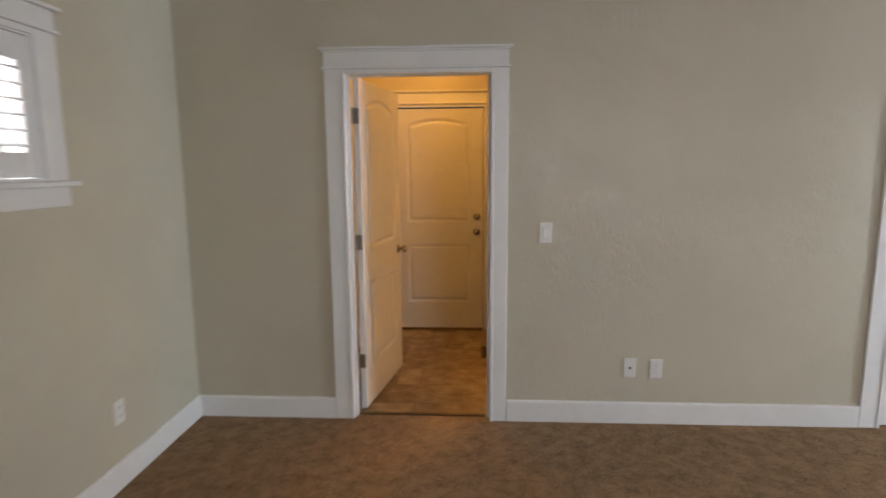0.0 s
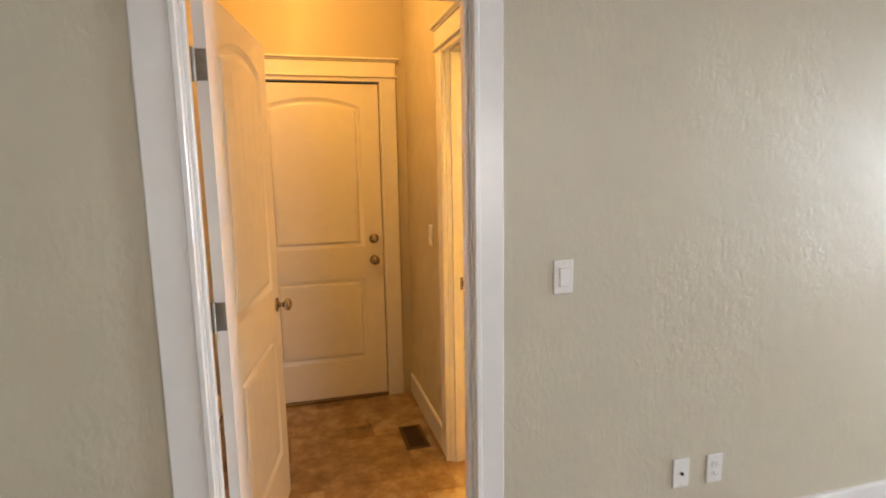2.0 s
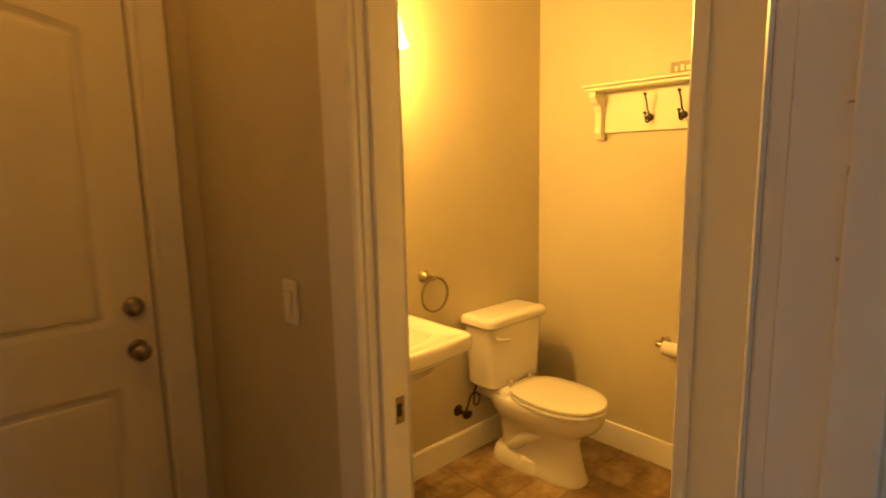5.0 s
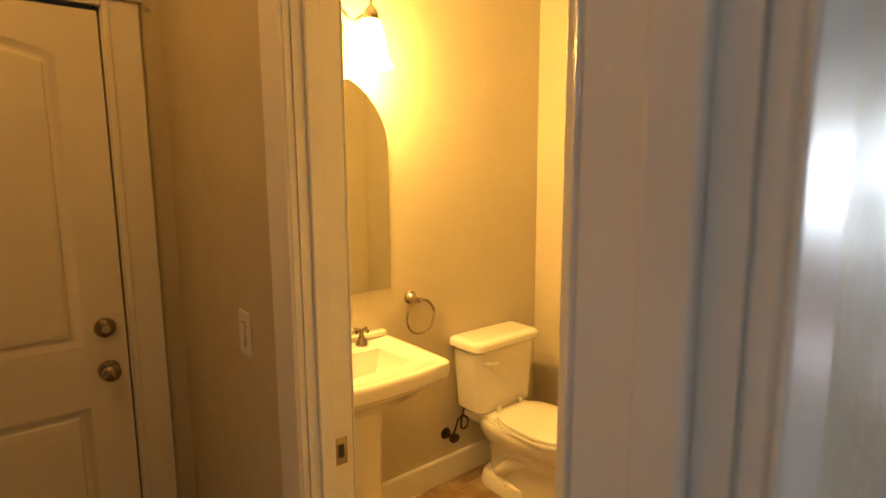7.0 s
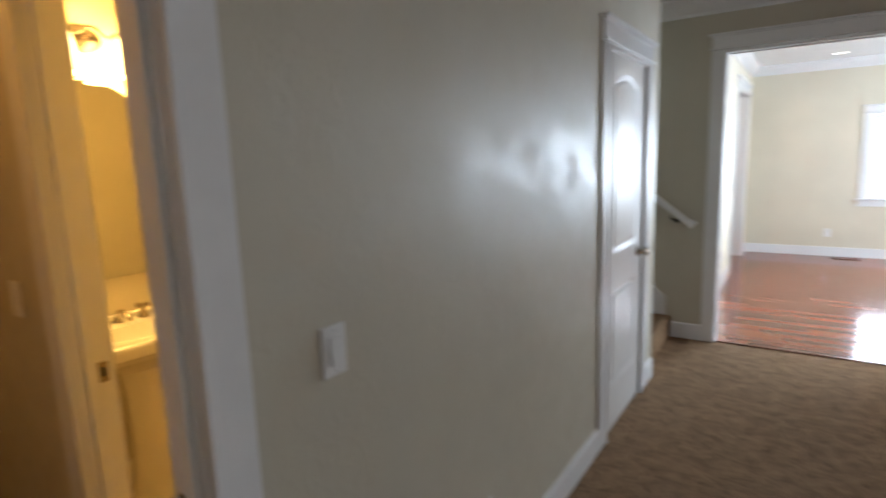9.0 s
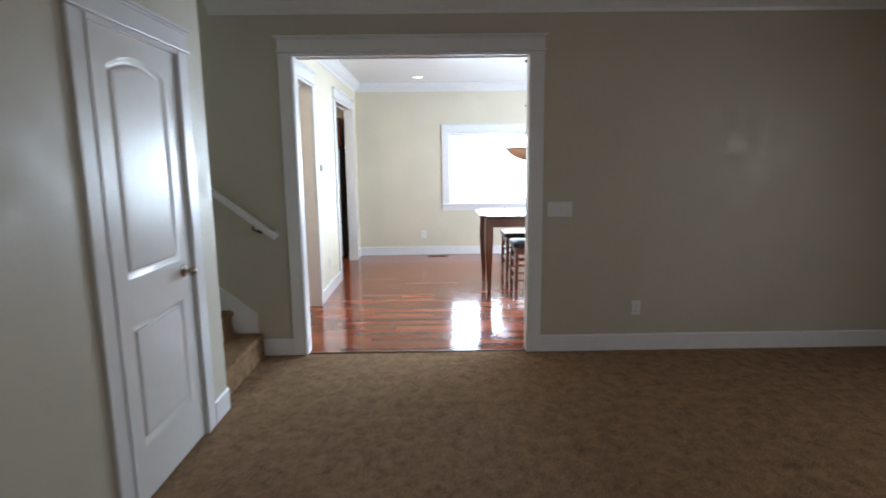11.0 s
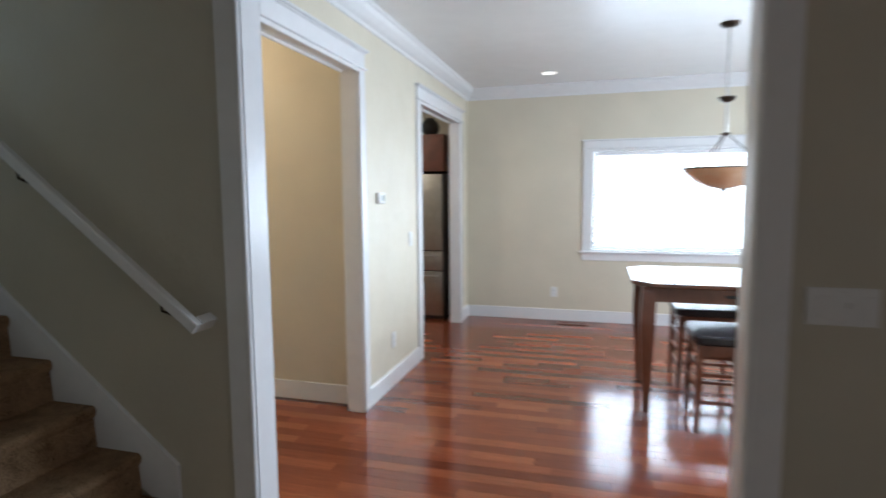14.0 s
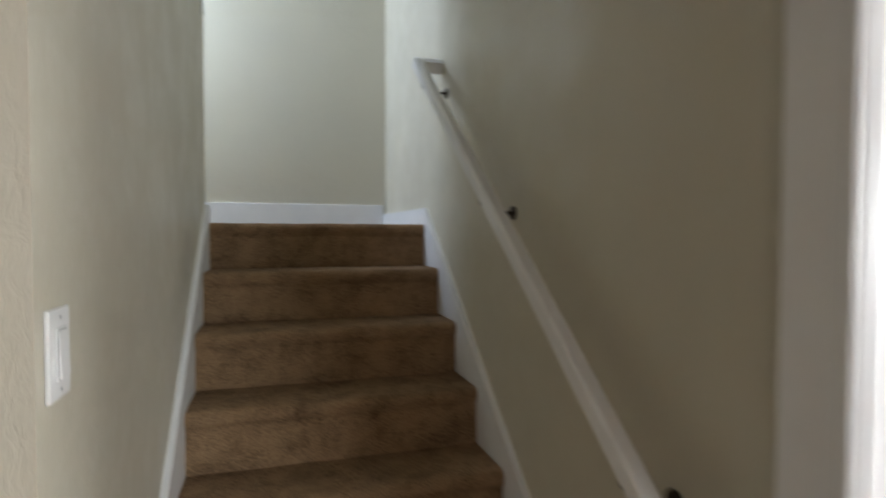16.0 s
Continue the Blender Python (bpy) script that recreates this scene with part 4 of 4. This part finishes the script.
def oval(cx, hw, y0, y1, z, n=32, front=2.2, back=3.2):
    """Egg-like outline: y0 front, y1 back."""
    pts = []
    cy = y0 + (y1 - y0) * 0.52
    for i in range(n):
        a = 2 * math.pi * i / n
        c, s = math.cos(a), math.sin(a)
        e = front if s < 0 else back
        px = math.copysign(abs(c) ** (2 / e), c) * hw
        py = math.copysign(abs(s) ** (2 / e), s) * ((cy - y0) if s < 0 else (y1 - cy))
        pts.append((cx + px, cy + py, z))
    return pts


rings = [oval(0, 0.100, -0.605, -0.14, 0.0, front=2.6, back=4), oval(0, 0.103, -0.609, -0.135, 0.018, front=2.6, back=4), oval(0, 0.094, -0.594, -0.14, 0.05, front=2.5, back=4), oval(0, 0.088, -0.575, -0.13, 0.14, front=2.4), oval(0, 0.090, -0.565, -0.12, 0.20),
         oval(0, 0.104, -0.575, -0.12, 0.245), oval(0, 0.138, -0.630, -0.11, 0.285), oval(0, 0.162, -0.668, -0.10, 0.325), oval(0, 0.171, -0.682, -0.09, 0.365), oval(0, 0.172, -0.684, -0.09, 0.390), oval(0, 0.166, -0.677, -0.095, 0.400)]
part("bowl", loft(rings), CHINA, toilet, smooth=True)
part("foot", loft([oval(0, 0.122, -0.46, -0.10, 0.0, back=4), oval(0, 0.124, -0.465, -0.10, 0.018, back=4), oval(0, 0.112, -0.45, -0.11, 0.062, back=4), oval(0, 0.095, -0.42, -0.12, 0.075, back=4)]), CHINA, toilet, smooth=True)
part("bowl_deck", box(-0.14, -0.25, 0.345, 0.14, -0.02, 0.428, 0.025, seg=3), CHINA, toilet, smooth=True)
rings = [oval(0, 0.168, -0.684, -0.235, 0.402, back=3), oval(0, 0.175, -0.691, -0.23, 0.408, back=3), oval(0, 0.173, -0.689, -0.23, 0.420, back=3), oval(0, 0.167, -0.682, -0.235, 0.423, back=3)]
part("seat", loft(rings), CHINA, toilet, smooth=True)
rings = [oval(0, 0.165, -0.680, -0.235, 0.4265, back=3), oval(0, 0.172, -0.687, -0.228, 0.431, back=3), oval(0, 0.170, -0.685, -0.228, 0.441, back=3), oval(0, 0.152, -0.665, -0.245, 0.449, back=3), oval(0, 0.09, -0.59, -0.30, 0.452, back=3)]
part("lid", loft(rings), CHINA, toilet, smooth=True)
for s in (-1, 1):
    part("seat_hinge", lathe([(0.012, 0.410), (0.013, 0.455), (0.010, 0.462), (0.002, 0.464)], 12, None, (s * 0.075, -0.222, 0)), CHINA, toilet, smooth=True)


def slab(hw0, hw1, y0, y1, z0, z1, r=0.045, top_in=0.0):
    rr = []
    for hw, z, ins in ((hw0 - 0.012, z0, 0.012), (hw0, z0 + 0.012, 0.0), (hw1, z1 - 0.010, 0.0), (hw1 - 0.010, z1, 0.010)):
        pts = []
        for cx, cy, a0 in ((hw - r, y1 - ins - r, 0), (-hw + r, y1 - ins - r, 90), (-hw + r, y0 + ins + r, 180), (hw - r, y0 + ins + r, 270)):
            for i in range(6):
                a = radians(a0 + 90 * i / 5)
                pts.append((cx + r * math.cos(a), cy + r * math.sin(a), z))
        rr.append(pts)
    return loft(rr)


def lid_mesh():
    rr = []
    for ins, z in ((0.010, 0.7255), (0.0, 0.733), (0.0, 0.755), (0.005, 0.766), (0.018, 0.773), (0.045, 0.776)):
        pts = []
        for cx, cy, a0 in ((0.19, -0.04, 0), (-0.19, -0.04, 90), (-0.18, -0.18, 180), (0.18, -0.18, 270)):
            for i in range(6):
                a = radians(a0 + 90 * i / 5)
                r = (0.034 if a0 < 180 else 0.045) - ins
                pts.append((cx + max(r, 0.004) * math.cos(a) - math.copysign(max(0, -r), cx), cy + max(r, 0.004) * math.sin(a), z))
        rr.append(pts)
    return loft(rr)


part("tank", slab(0.182, 0.208, -0.205, -0.012, 0.405, 0.725), CHINA, toilet, smooth=True)
part("tank_lid", lid_mesh(), CHINA, toilet, smooth=True)
part("flush_lever", tube([(-0.165, -0.203, 0.672), (-0.165, -0.222, 0.672), (-0.155, -0.230, 0.672), (-0.120, -0.232, 0.666), (-0.095, -0.232, 0.660)], [0.012, 0.009, 0.007, 0.006, 0.008], 10), CHINA, toilet, "white flush lever", smooth=True)
for s in (-1, 1):
    part("bolt_cap", lathe([(0.014, 0.045), (0.013, 0.062), (0.006, 0.070), (0.001, 0.071)], 12, None, (s * 0.10, -0.30, 0.002)), CHINA, toilet, smooth=True)
for s in (-1, 1):
    part("trapway", tube([(s * 0.070, -0.44, 0.235), (s * 0.080, -0.38, 0.215), (s * 0.088, -0.32, 0.185), (s * 0.088, -0.27, 0.135), (s * 0.080, -0.22, 0.09)], [0.016, 0.028, 0.034, 0.034, 0.020], 14), CHINA, toilet, smooth=True)
for child in toilet.children:
    kind_of = child.name.split(".")[0]
    if kind_of in ("bowl", "bowl_deck", "seat", "lid", "seat_hinge", "trapway"):
        child.data.transform(Matrix.Scale(0.925, 4, (0, 0, 1)))
    elif kind_of in ("tank", "tank_lid", "flush_lever"):
        child.data.transform(Matrix.Translation((0, 0, -0.014)))
valve = empty("supply_valve", pose(1.81, BACK, 0.25), "dark metal water supply valve with a looped hose", "valve")
part("flange", lathe([(0.030, 0.0), (0.028, -0.006), (0.012, -0.012), (0.009, -0.06)], 18, axis="y"), BRONZE, valve, smooth=True)
part("valve_handle", lathe([(0.012, -0.058), (0.021, -0.062), (0.021, -0.075), (0.010, -0.080)], 14, axis="y", sx=1.4), BRONZE, valve, smooth=True)
pts = [(0.0, -0.05, 0.0), (0.015, -0.055, 0.03)] + [(0.055 + 0.03 * math.cos(math.pi - 2 * math.pi * i / 14), -0.06 - 0.002 * i, 0.07 + 0.03 * math.sin(math.pi - 2 * math.pi * i / 14)) for i in range(14)] + [(0.03, -0.09, 0.12), (0.035, -0.10, 0.155)]
part("supply_hose", tube(pts, 0.005, 8), BRONZE, valve, smooth=True)

# shelf with hooks on the side wall
sh = empty("hook_shelf", pose(BATH_R, 1.10, 1.742, 0, 0, -90), "cream painted wooden wall shelf with corbels and black hooks", "shelf")
SHP = plain("cream painted shelf", (0.80, 0.78, 0.70), 0.4, spread=0.02)
hwid = 0.40
part("shelf_board", box(-hwid - 0.03, -0.125, 0.098, hwid + 0.03, 0, 0.112, 0.004), SHP, sh)
part("shelf_moulding", box(-hwid - 0.015, -0.110, 0.082, hwid + 0.015, 0, 0.0975, 0.005, seg=2), SHP, sh)
part("back_board", box(-hwid + 0.03, -0.018, -0.115, hwid - 0.03, 0, 0.0815, 0.003), SHP, sh)
for s in (-1, 1):
    rings = []
    o = [(0.0, 0.0815), (-0.100, 0.0815), (-0.104, 0.055), (-0.085, 0.030), (-0.055, 0.015), (-0.045, -0.02), (-0.045, -0.09), (-0.050, -0.115), (-0.036, -0.140), (-0.015, -0.150), (0.0, -0.150)]
    xa, xb = s * hwid, s * (hwid - 0.034)
    part("corbel", loft([[(x, y, z) for y, z in o] for x in (xa, xb)]), SHP, sh)
for k in range(3):
    x = -0.127 + 0.157 * k
    bm = lathe([(0.017, -0.0185), (0.017, -0.024), (0.010, -0.028), (0.002, -0.029)], 16, None, (x, 0, -0.055), axis="y")
    tube([(x, -0.024, -0.045), (x, -0.045, -0.020), (x, -0.058, 0.015), (x, -0.074, 0.045)], 0.004, 8, bm)
    lathe([(0.001, -0.082), (0.007, -0.080), (0.007, -0.070), (0.001, -0.068)], 10, bm, (x, 0, 0.047), axis="y")
    tube([(x, -0.024, -0.062), (x, -0.040, -0.078), (x, -0.060, -0.074), (x, -0.068, -0.050), (x, -0.070, -0.040)], 0.004, 8, bm)
    lathe([(0.001, -0.077), (0.0065, -0.075), (0.0065, -0.065), (0.001, -0.063)], 10, bm, (x, 0, -0.036), axis="y")
    part("coat_hook", bm, BLACK, sh, "black iron double coat hook", smooth=True)
sg = empty("sign", pose(BATH_R - 0.05, 1.01, 1.8545, 0, 0, -90), "small grey weathered word sign on the shelf", "sign")
part("sign_board", box(-0.11, -0.010, 0, 0.11, 0.010, 0.055, 0.002), SIGN, sg)
bm = bmesh.new()
for k in range(8):
    x = -0.090 + k * 0.025
    box(x, -0.0115, 0.016, x + 0.010 + 0.004 * (k % 3), -0.0102, 0.036 + 0.006 * (k % 2), bm=bm)
part("lettering", bm, PAPER, sg)
tp = empty("toilet_paper_holder", pose(BATH_R, 1.04, 0.635, 0, 0, -90), "nickel toilet paper holder with a white roll", "toilet paper holder")
for s in (-1, 1):
    bm = lathe([(0.026, 0.0), (0.026, -0.006), (0.018, -0.012), (0.011, -0.030), (0.010, -0.062)], 18, None, (s * 0.075, 0, 0), axis="y")
    lathe([(0.001, -0.018), (0.013, -0.014), (0.014, 0.0), (0.013, 0.014), (0.001, 0.018)], 14, bm, (s * 0.075, -0.065, 0), axis="x")
    part("post", bm, NICKEL, tp, smooth=True)
part("roll", lathe([(0.019, -0.054), (0.030, -0.055), (0.033, -0.053), (0.033, 0.053), (0.030, 0.055), (0.019, 0.054)], 28, None, (0, -0.065, -0.01), axis="x"), PAPER, tp, "nearly used white toilet roll", smooth=True)
hl = empty("ceiling_light", pose(-0.05, 1.15, H), "warm flush ceiling light", "ceiling lamp")
part("base", lathe([(0.15, 0.0), (0.15, -0.02), (0.14, -0.025)], 28), NICKEL, hl, smooth=True)

# ---- dining room ----
table = empty("dining_table", pose(7.03, -2.65, -0.0), "tall dark cherry dining table with chamfered corners", "table")
hx_, hy_, c_ = 0.46, 0.86, 0.13
o = [(-hx_ + c_, -hy_), (hx_ - c_, -hy_), (hx_ - 0.03, -hy_ + 0.10), (hx_, -hy_ + c_), (hx_, hy_ - c_), (hx_ - 0.03, hy_ - 0.10), (hx_ - c_, hy_), (-hx_ + c_, hy_), (-hx_ + 0.03, hy_ - 0.10), (-hx_, hy_ - c_), (-hx_, -hy_ + c_), (-hx_ + 0.03, -hy_ + 0.10)]
part("tabletop", loft([[(x * s, y * s, z) for x, y in o] for s, z in ((0.985, 0.850), (1.0, 0.858), (1.0, 0.873), (0.993, 0.880))]), CHERRYTOP, table)
for s in (-1, 1):
    part("apron", box(s * 0.345, -0.72, 0.745, s * 0.365, 0.72, 0.8495, 0.002), CHERRY, table)
    part("apron", box(-0.345, s * 0.72, 0.745, 0.345, s * 0.74, 0.8495, 0.002), CHERRY, table)
for sx in (-1, 1):
    for sy in (-1, 1):
        rr = []
        for z, w_, dx in ((0.0, 0.020, 0.0), (0.10, 0.024, 0.0), (0.35, 0.036, 0.004), (0.60, 0.046, 0.004), (0.76, 0.044, 0.0), (0.8495, 0.042, 0.0)):
            cx, cy = sx * (0.355 + dx), sy * (0.755 + dx)
            rr.append([(cx - w_, cy - w_, z), (cx + w_, cy - w_, z), (cx + w_, cy + w_, z), (cx - w_, cy + w_, z)])
        part("leg", loft(rr), CHERRY, table)
part("drawer_slot", box(-0.3665, -0.05, 0.785, -0.3652, 0.30, 0.805), DARK, table)
for s in (-1, 1):
    bm = box(-0.18, s * 0.7402, 0.792, 0.02, s * 0.7412, 0.806)
    part("drawer_slot", bm, DARK, table)


def stool():
    top = empty("counter_stool", pose(0, 0, 0), "cherry wood counter stool with a black padded seat", "stool", "stools at the dining table")
    w_, hgt = 0.205, 0.545
    for sx in (-1, 1):
        for sy in (-1, 1):
            rr = []
            for z, s in ((0.0, 0.014), (0.25, 0.018), (hgt, 0.019)):
                cx, cy = sx * (w_ - 0.02 + 0.012 * (1 - z / hgt)), sy * (w_ - 0.02 + 0.012 * (1 - z / hgt))
                rr.append([(cx - s, cy - s, z), (cx + s, cy - s, z), (cx + s, cy + s, z), (cx - s, cy + s, z)])
            part("leg", loft(rr), CHERRY, top)
    for s in (-1, 1):
        part("seat_rail", box(-w_ + 0.035, s * (w_ - 0.032), 0.475, w_ - 0.035, s * (w_ - 0.012), 0.544, 0.002), CHERRY, top)
        part("seat_rail", box(s * (w_ - 0.032), -w_ + 0.035, 0.475, s * (w_ - 0.012), w_ - 0.035, 0.544, 0.002), CHERRY, top)
        for z in (0.14, 0.25, 0.38):
            part("rung", box(-w_ + 0.03, s * (w_ - 0.020), z, w_ - 0.03, s * (w_ - 0.006), z + 0.026, 0.003), CHERRY, top)
        for z in (0.18, 0.35):
            part("rung", box(s * (w_ - 0.020), -w_ + 0.03, z, s * (w_ - 0.006), w_ - 0.03, z + 0.022, 0.003), CHERRY, top)
    bm = slab(0.225, 0.225, -0.225, 0.225, 0.5455, 0.603, 0.05)
    part("seat", bm, CUSHION, top, "black leather padded seat", smooth=True)
    return top


first = stool()
first.matrix_basis = pose(6.60, -2.36, 0)
for x, y, r in ((7.42, -2.36, 1.5), (6.60, -2.98, -2), (7.42, -2.98, 2)):
    copy_thing(first, pose(x, y, 0, 0, 0, r))

PX, PY = 7.36, -2.45
pend = empty("pendant_lamp", pose(PX, PY, H), "nickel pendant lamp with an amber alabaster glass bowl", "pendant lamp")
part("canopy", lathe([(0.065, 0.0), (0.064, -0.012), (0.050, -0.026), (0.012, -0.034)], 28), BRONZE, pend, smooth=True)
part("stem", tube([(0, 0, -0.03), (0, 0, -0.79)], 0.010, 12), STEEL, pend, smooth=True)
part("stem_cup", lathe([(0.012, 0.02), (0.055, 0.012), (0.058, 0.004), (0.040, -0.018), (0.014, -0.03)], 24, None, (0, 0, -0.53)), BRONZE, pend, smooth=True)
part("stem_ring", lathe([(0.012, 0.012), (0.030, 0.004), (0.030, -0.006), (0.012, -0.014)], 20, None, (0, 0, -0.78)), BRONZE, pend, smooth=True)
bowlp = [(0.275, -1.028), (0.285, -1.030), (0.280, -1.045), (0.245, -1.085), (0.190, -1.130), (0.110, -1.165), (0.030, -1.180), (0.028, -1.174), (0.108, -1.158), (0.186, -1.123), (0.240, -1.078), (0.272, -1.040)]
part("glass_bowl", lathe(bowlp, 40), AMBER, pend, "amber alabaster glass bowl", smooth=True)
part("bowl_rim", tube([(0.287 * math.cos(2 * math.pi * i / 40), 0.287 * math.sin(2 * math.pi * i / 40), -1.030) for i in range(40)], 0.005, 8, closed=True), BRONZE, pend, smooth=True)
part("finial", lathe([(0.030, -1.178), (0.030, -1.186), (0.010, -1.196), (0.002, -1.205)], 16), BRONZE, pend, smooth=True)
for k in range(3):
    a = 2 * math.pi * k / 3 + 2.6
    c, s = math.cos(a), math.sin(a)
    part("arm", tube([(0.02 * c, 0.02 * s, -0.79), (0.16 * c, 0.16 * s, -0.92), (0.29 * c, 0.29 * s, -1.02)], 0.004, 8), BRONZE, pend, smooth=True)
    part("arm_knob", lathe([(0.004, -1.000), (0.013, -1.008), (0.006, -1.018), (0.009, -1.035)], 12, None, (0.292 * c, 0.292 * s, 0)), BRONZE, pend, smooth=True)
for x, y in ((8.62, -1.07), (6.15, -1.08), (8.62, -3.4), (6.15, -3.4)):
    r = empty("recessed_light", pose(x, y, H), "round white recessed ceiling light, switched on", "ceiling lamp", "recessed ceiling lights")
    part("trim_ring", lathe([(0.085, 0.0), (0.085, -0.004), (0.072, -0.007), (0.068, -0.002)], 28), TRIM, r, smooth=True)
    part("lens", lathe([(0.066, -0.001), (0.066, -0.003), (0.002, -0.004)], 24), CAN, r)

# ---- kitchen, seen through the opening ----
fr = empty("refrigerator", pose(8.93, 0.59, 0), "stainless steel refrigerator with two lower drawers", "refrigerator")
part("cabinet", box(0.045, -0.45, 0.02, 0.78, 0.45, 1.69, 0.006), plain("grey appliance side", (0.10, 0.10, 0.105), 0.4), fr)
for name, z0, z1 in (("door", 0.815, 1.685), ("drawer", 0.580, 0.800), ("freezer_drawer", 0.05, 0.565)):
    for y0, y1 in (((-0.445, -0.004), (0.004, 0.445)) if name == "door" else ((-0.445, 0.445),)):
        dd = part(name, box(0.0, y0, z0, 0.044, y1, z1, 0.008, seg=2), STEEL, fr, "brushed stainless steel front", smooth=True)
        if name == "door":
            yh = y1 - 0.05 if y0 < -0.1 else y0 + 0.05
            part("handle", tube([(-0.005, yh, z0 + 0.12), (-0.045, yh, z0 + 0.14), (-0.045, yh, z1 - 0.16), (-0.005, yh, z1 - 0.14)], 0.009, 10), STEEL, dd, smooth=True)
        else:
            zh = z1 - 0.05
            part("handle", tube([(0.0, y0 + 0.06, zh), (-0.042, y0 + 0.07, zh), (-0.042, y1 - 0.07, zh), (0.0, y1 - 0.06, zh)], 0.010, 10), STEEL, dd, smooth=True)
part("toe_grille", box(0.05, -0.44, 0.0, 0.08, 0.44, 0.045), SLOT, fr)
cb = empty("wall_cabinet", pose(8.97, 0.585, 1.72), "red-brown wood cabinet above the refrigerator", "cabinet")
part("carcass", box(0.02, -0.46, 0, 0.78, 0.46, 0.42, 0.002), CAB, cb)
for y0, y1 in ((-0.455, -0.003), (0.003, 0.455)):
    bm = box(0.0, y0, 0.005, 0.0195, y1, 0.415, 0.002)
    part("cabinet_door", bm, CAB, cb)
pot = empty("storage_pot", pose(9.15, 0.34, 2.14), "dark round pot on top of the cabinet", "pot")
part("pot_body", lathe([(0.06, 0.0), (0.10, 0.05), (0.11, 0.11), (0.08, 0.17), (0.05, 0.19), (0.055, 0.20), (0.04, 0.20)], 24), BLACK, pot, smooth=True)


# ---- floors of pieces ----
def piece(name, me, parent, m):
    ob = new(name, me)
    ob.parent = parent
    ob.matrix_basis = m
    return ob


def piece_mesh(name, w, l, t, bevel, mat):
    bm = box(-w / 2, -l / 2, -t, w / 2, l / 2, 0)
    tops = [e for e in bm.edges if all(v.co.z > -1e-6 for v in e.verts)]
    bmesh.ops.bevel(bm, geom=tops, offset=bevel, segments=1, affect="EDGES")
    me = bpy.data.meshes.new(name)
    bm.to_mesh(me)
    bm.free()
    me.materials.append(mat)
    return me


rng = random.Random(5)
vinyl = empty("floor_vinyl", pose(0, 0, 0), "brown mottled stone-look vinyl tile floor", "floor", kind="structure")
part("joint", box(HALL_L, 0.0605, -0.018, BATH_R, BACK, -0.0012), GROUT, vinyl)
cell = 0.155
shapes = {(a, b): piece_mesh("tile", a * cell - 0.0014, b * cell - 0.0014, 0.003, 0.001, TILE) for a, b in ((1, 1), (2, 2), (1, 2), (2, 1))}
cols, rows_ = int((BATH_R - HALL_L) / cell) + 1, int((BACK - 0.06) / cell) + 1
used = set()
for i in range(cols):
    for j in range(rows_):
        if (i, j) in used:
            continue
        opts = [(2, 2), (2, 2), (1, 1), (1, 2), (2, 1)]
        rng.shuffle(opts)
        for a, b in opts + [(1, 1)]:
            cells = {(i + p, j + q) for p in range(a) for q in range(b)}
            if not cells & used and i + a <= cols and j + b <= rows_:
                used |= cells
                cx, cy = HALL_L + (i + a / 2) * cell - 0.02, 0.065 + (j + b / 2) * cell
                if cx + a * cell / 2 < BATH_R + 0.1 and cy + b * cell / 2 < BACK + 0.11:
                    piece("tile", shapes[a, b], vinyl, pose(cx, cy, 0.0))
                break
part("threshold", box(XE + 0.012, -2.0, -0.004, XE + 0.040, -0.285, 0.007, 0.003), CHERRY, kind="structure", label="narrow dark wood strip between carpet and floorboards")
part("threshold", box(-0.35, 0.045, -0.002, 0.45, 0.075, 0.006, 0.002), BRASSV, kind="structure", label="slim metal strip between carpet and vinyl")

hard = empty("floor_hardwood", pose(0, 0, 0), "glossy red cherry hardwood floor of narrow boards", "floor", kind="structure")
BW = 0.083
lens_ = [0.35, 0.5, 0.65, 0.8, 0.95, 1.15]
boards = {l: piece_mesh("floorboard", BW - 0.0005, l - 0.0005, 0.010, 0.0004, PLANK) for l in lens_}
far = bmesh.new()
count = 0
x = XE + 0.035 + BW / 2
placed = []
while x < 9.9:
    y = -4.4
    first_l = 0.2 + rng.random() * 0.7
    top_y = 3.2 if x > 6.42 else (2.4 if 4.90 < x < 6.35 else -0.06)
    if x < XE + 0.16:
        y, top_y = -2.015, -0.268
    while y < top_y:
        l = rng.choice(lens_) if y > -4.39 else first_l
        if x < XE + 0.16 and y + l > top_y:
            l = max(0.05, top_y - y)
        placed.append((x, y + l / 2, l))
        y += l
    x += BW
placed.sort(key=lambda p: (p[0] - 5.6) ** 2 * 0.6 + (p[1] + 1.0) ** 2)
for k, (x, y, l) in enumerate(placed):
    if k < 300 and l in boards:
        piece("floorboard", boards[l], hard, pose(x, y, 0.0))
    else:
        box(x - BW / 2 + 0.0003, y - l / 2 + 0.0003, -0.010, x + BW / 2 - 0.0003, y + l / 2 - 0.0003, 0.0, bm=far)
part("floorboards", far, PLANK, hard, kind="stuff")
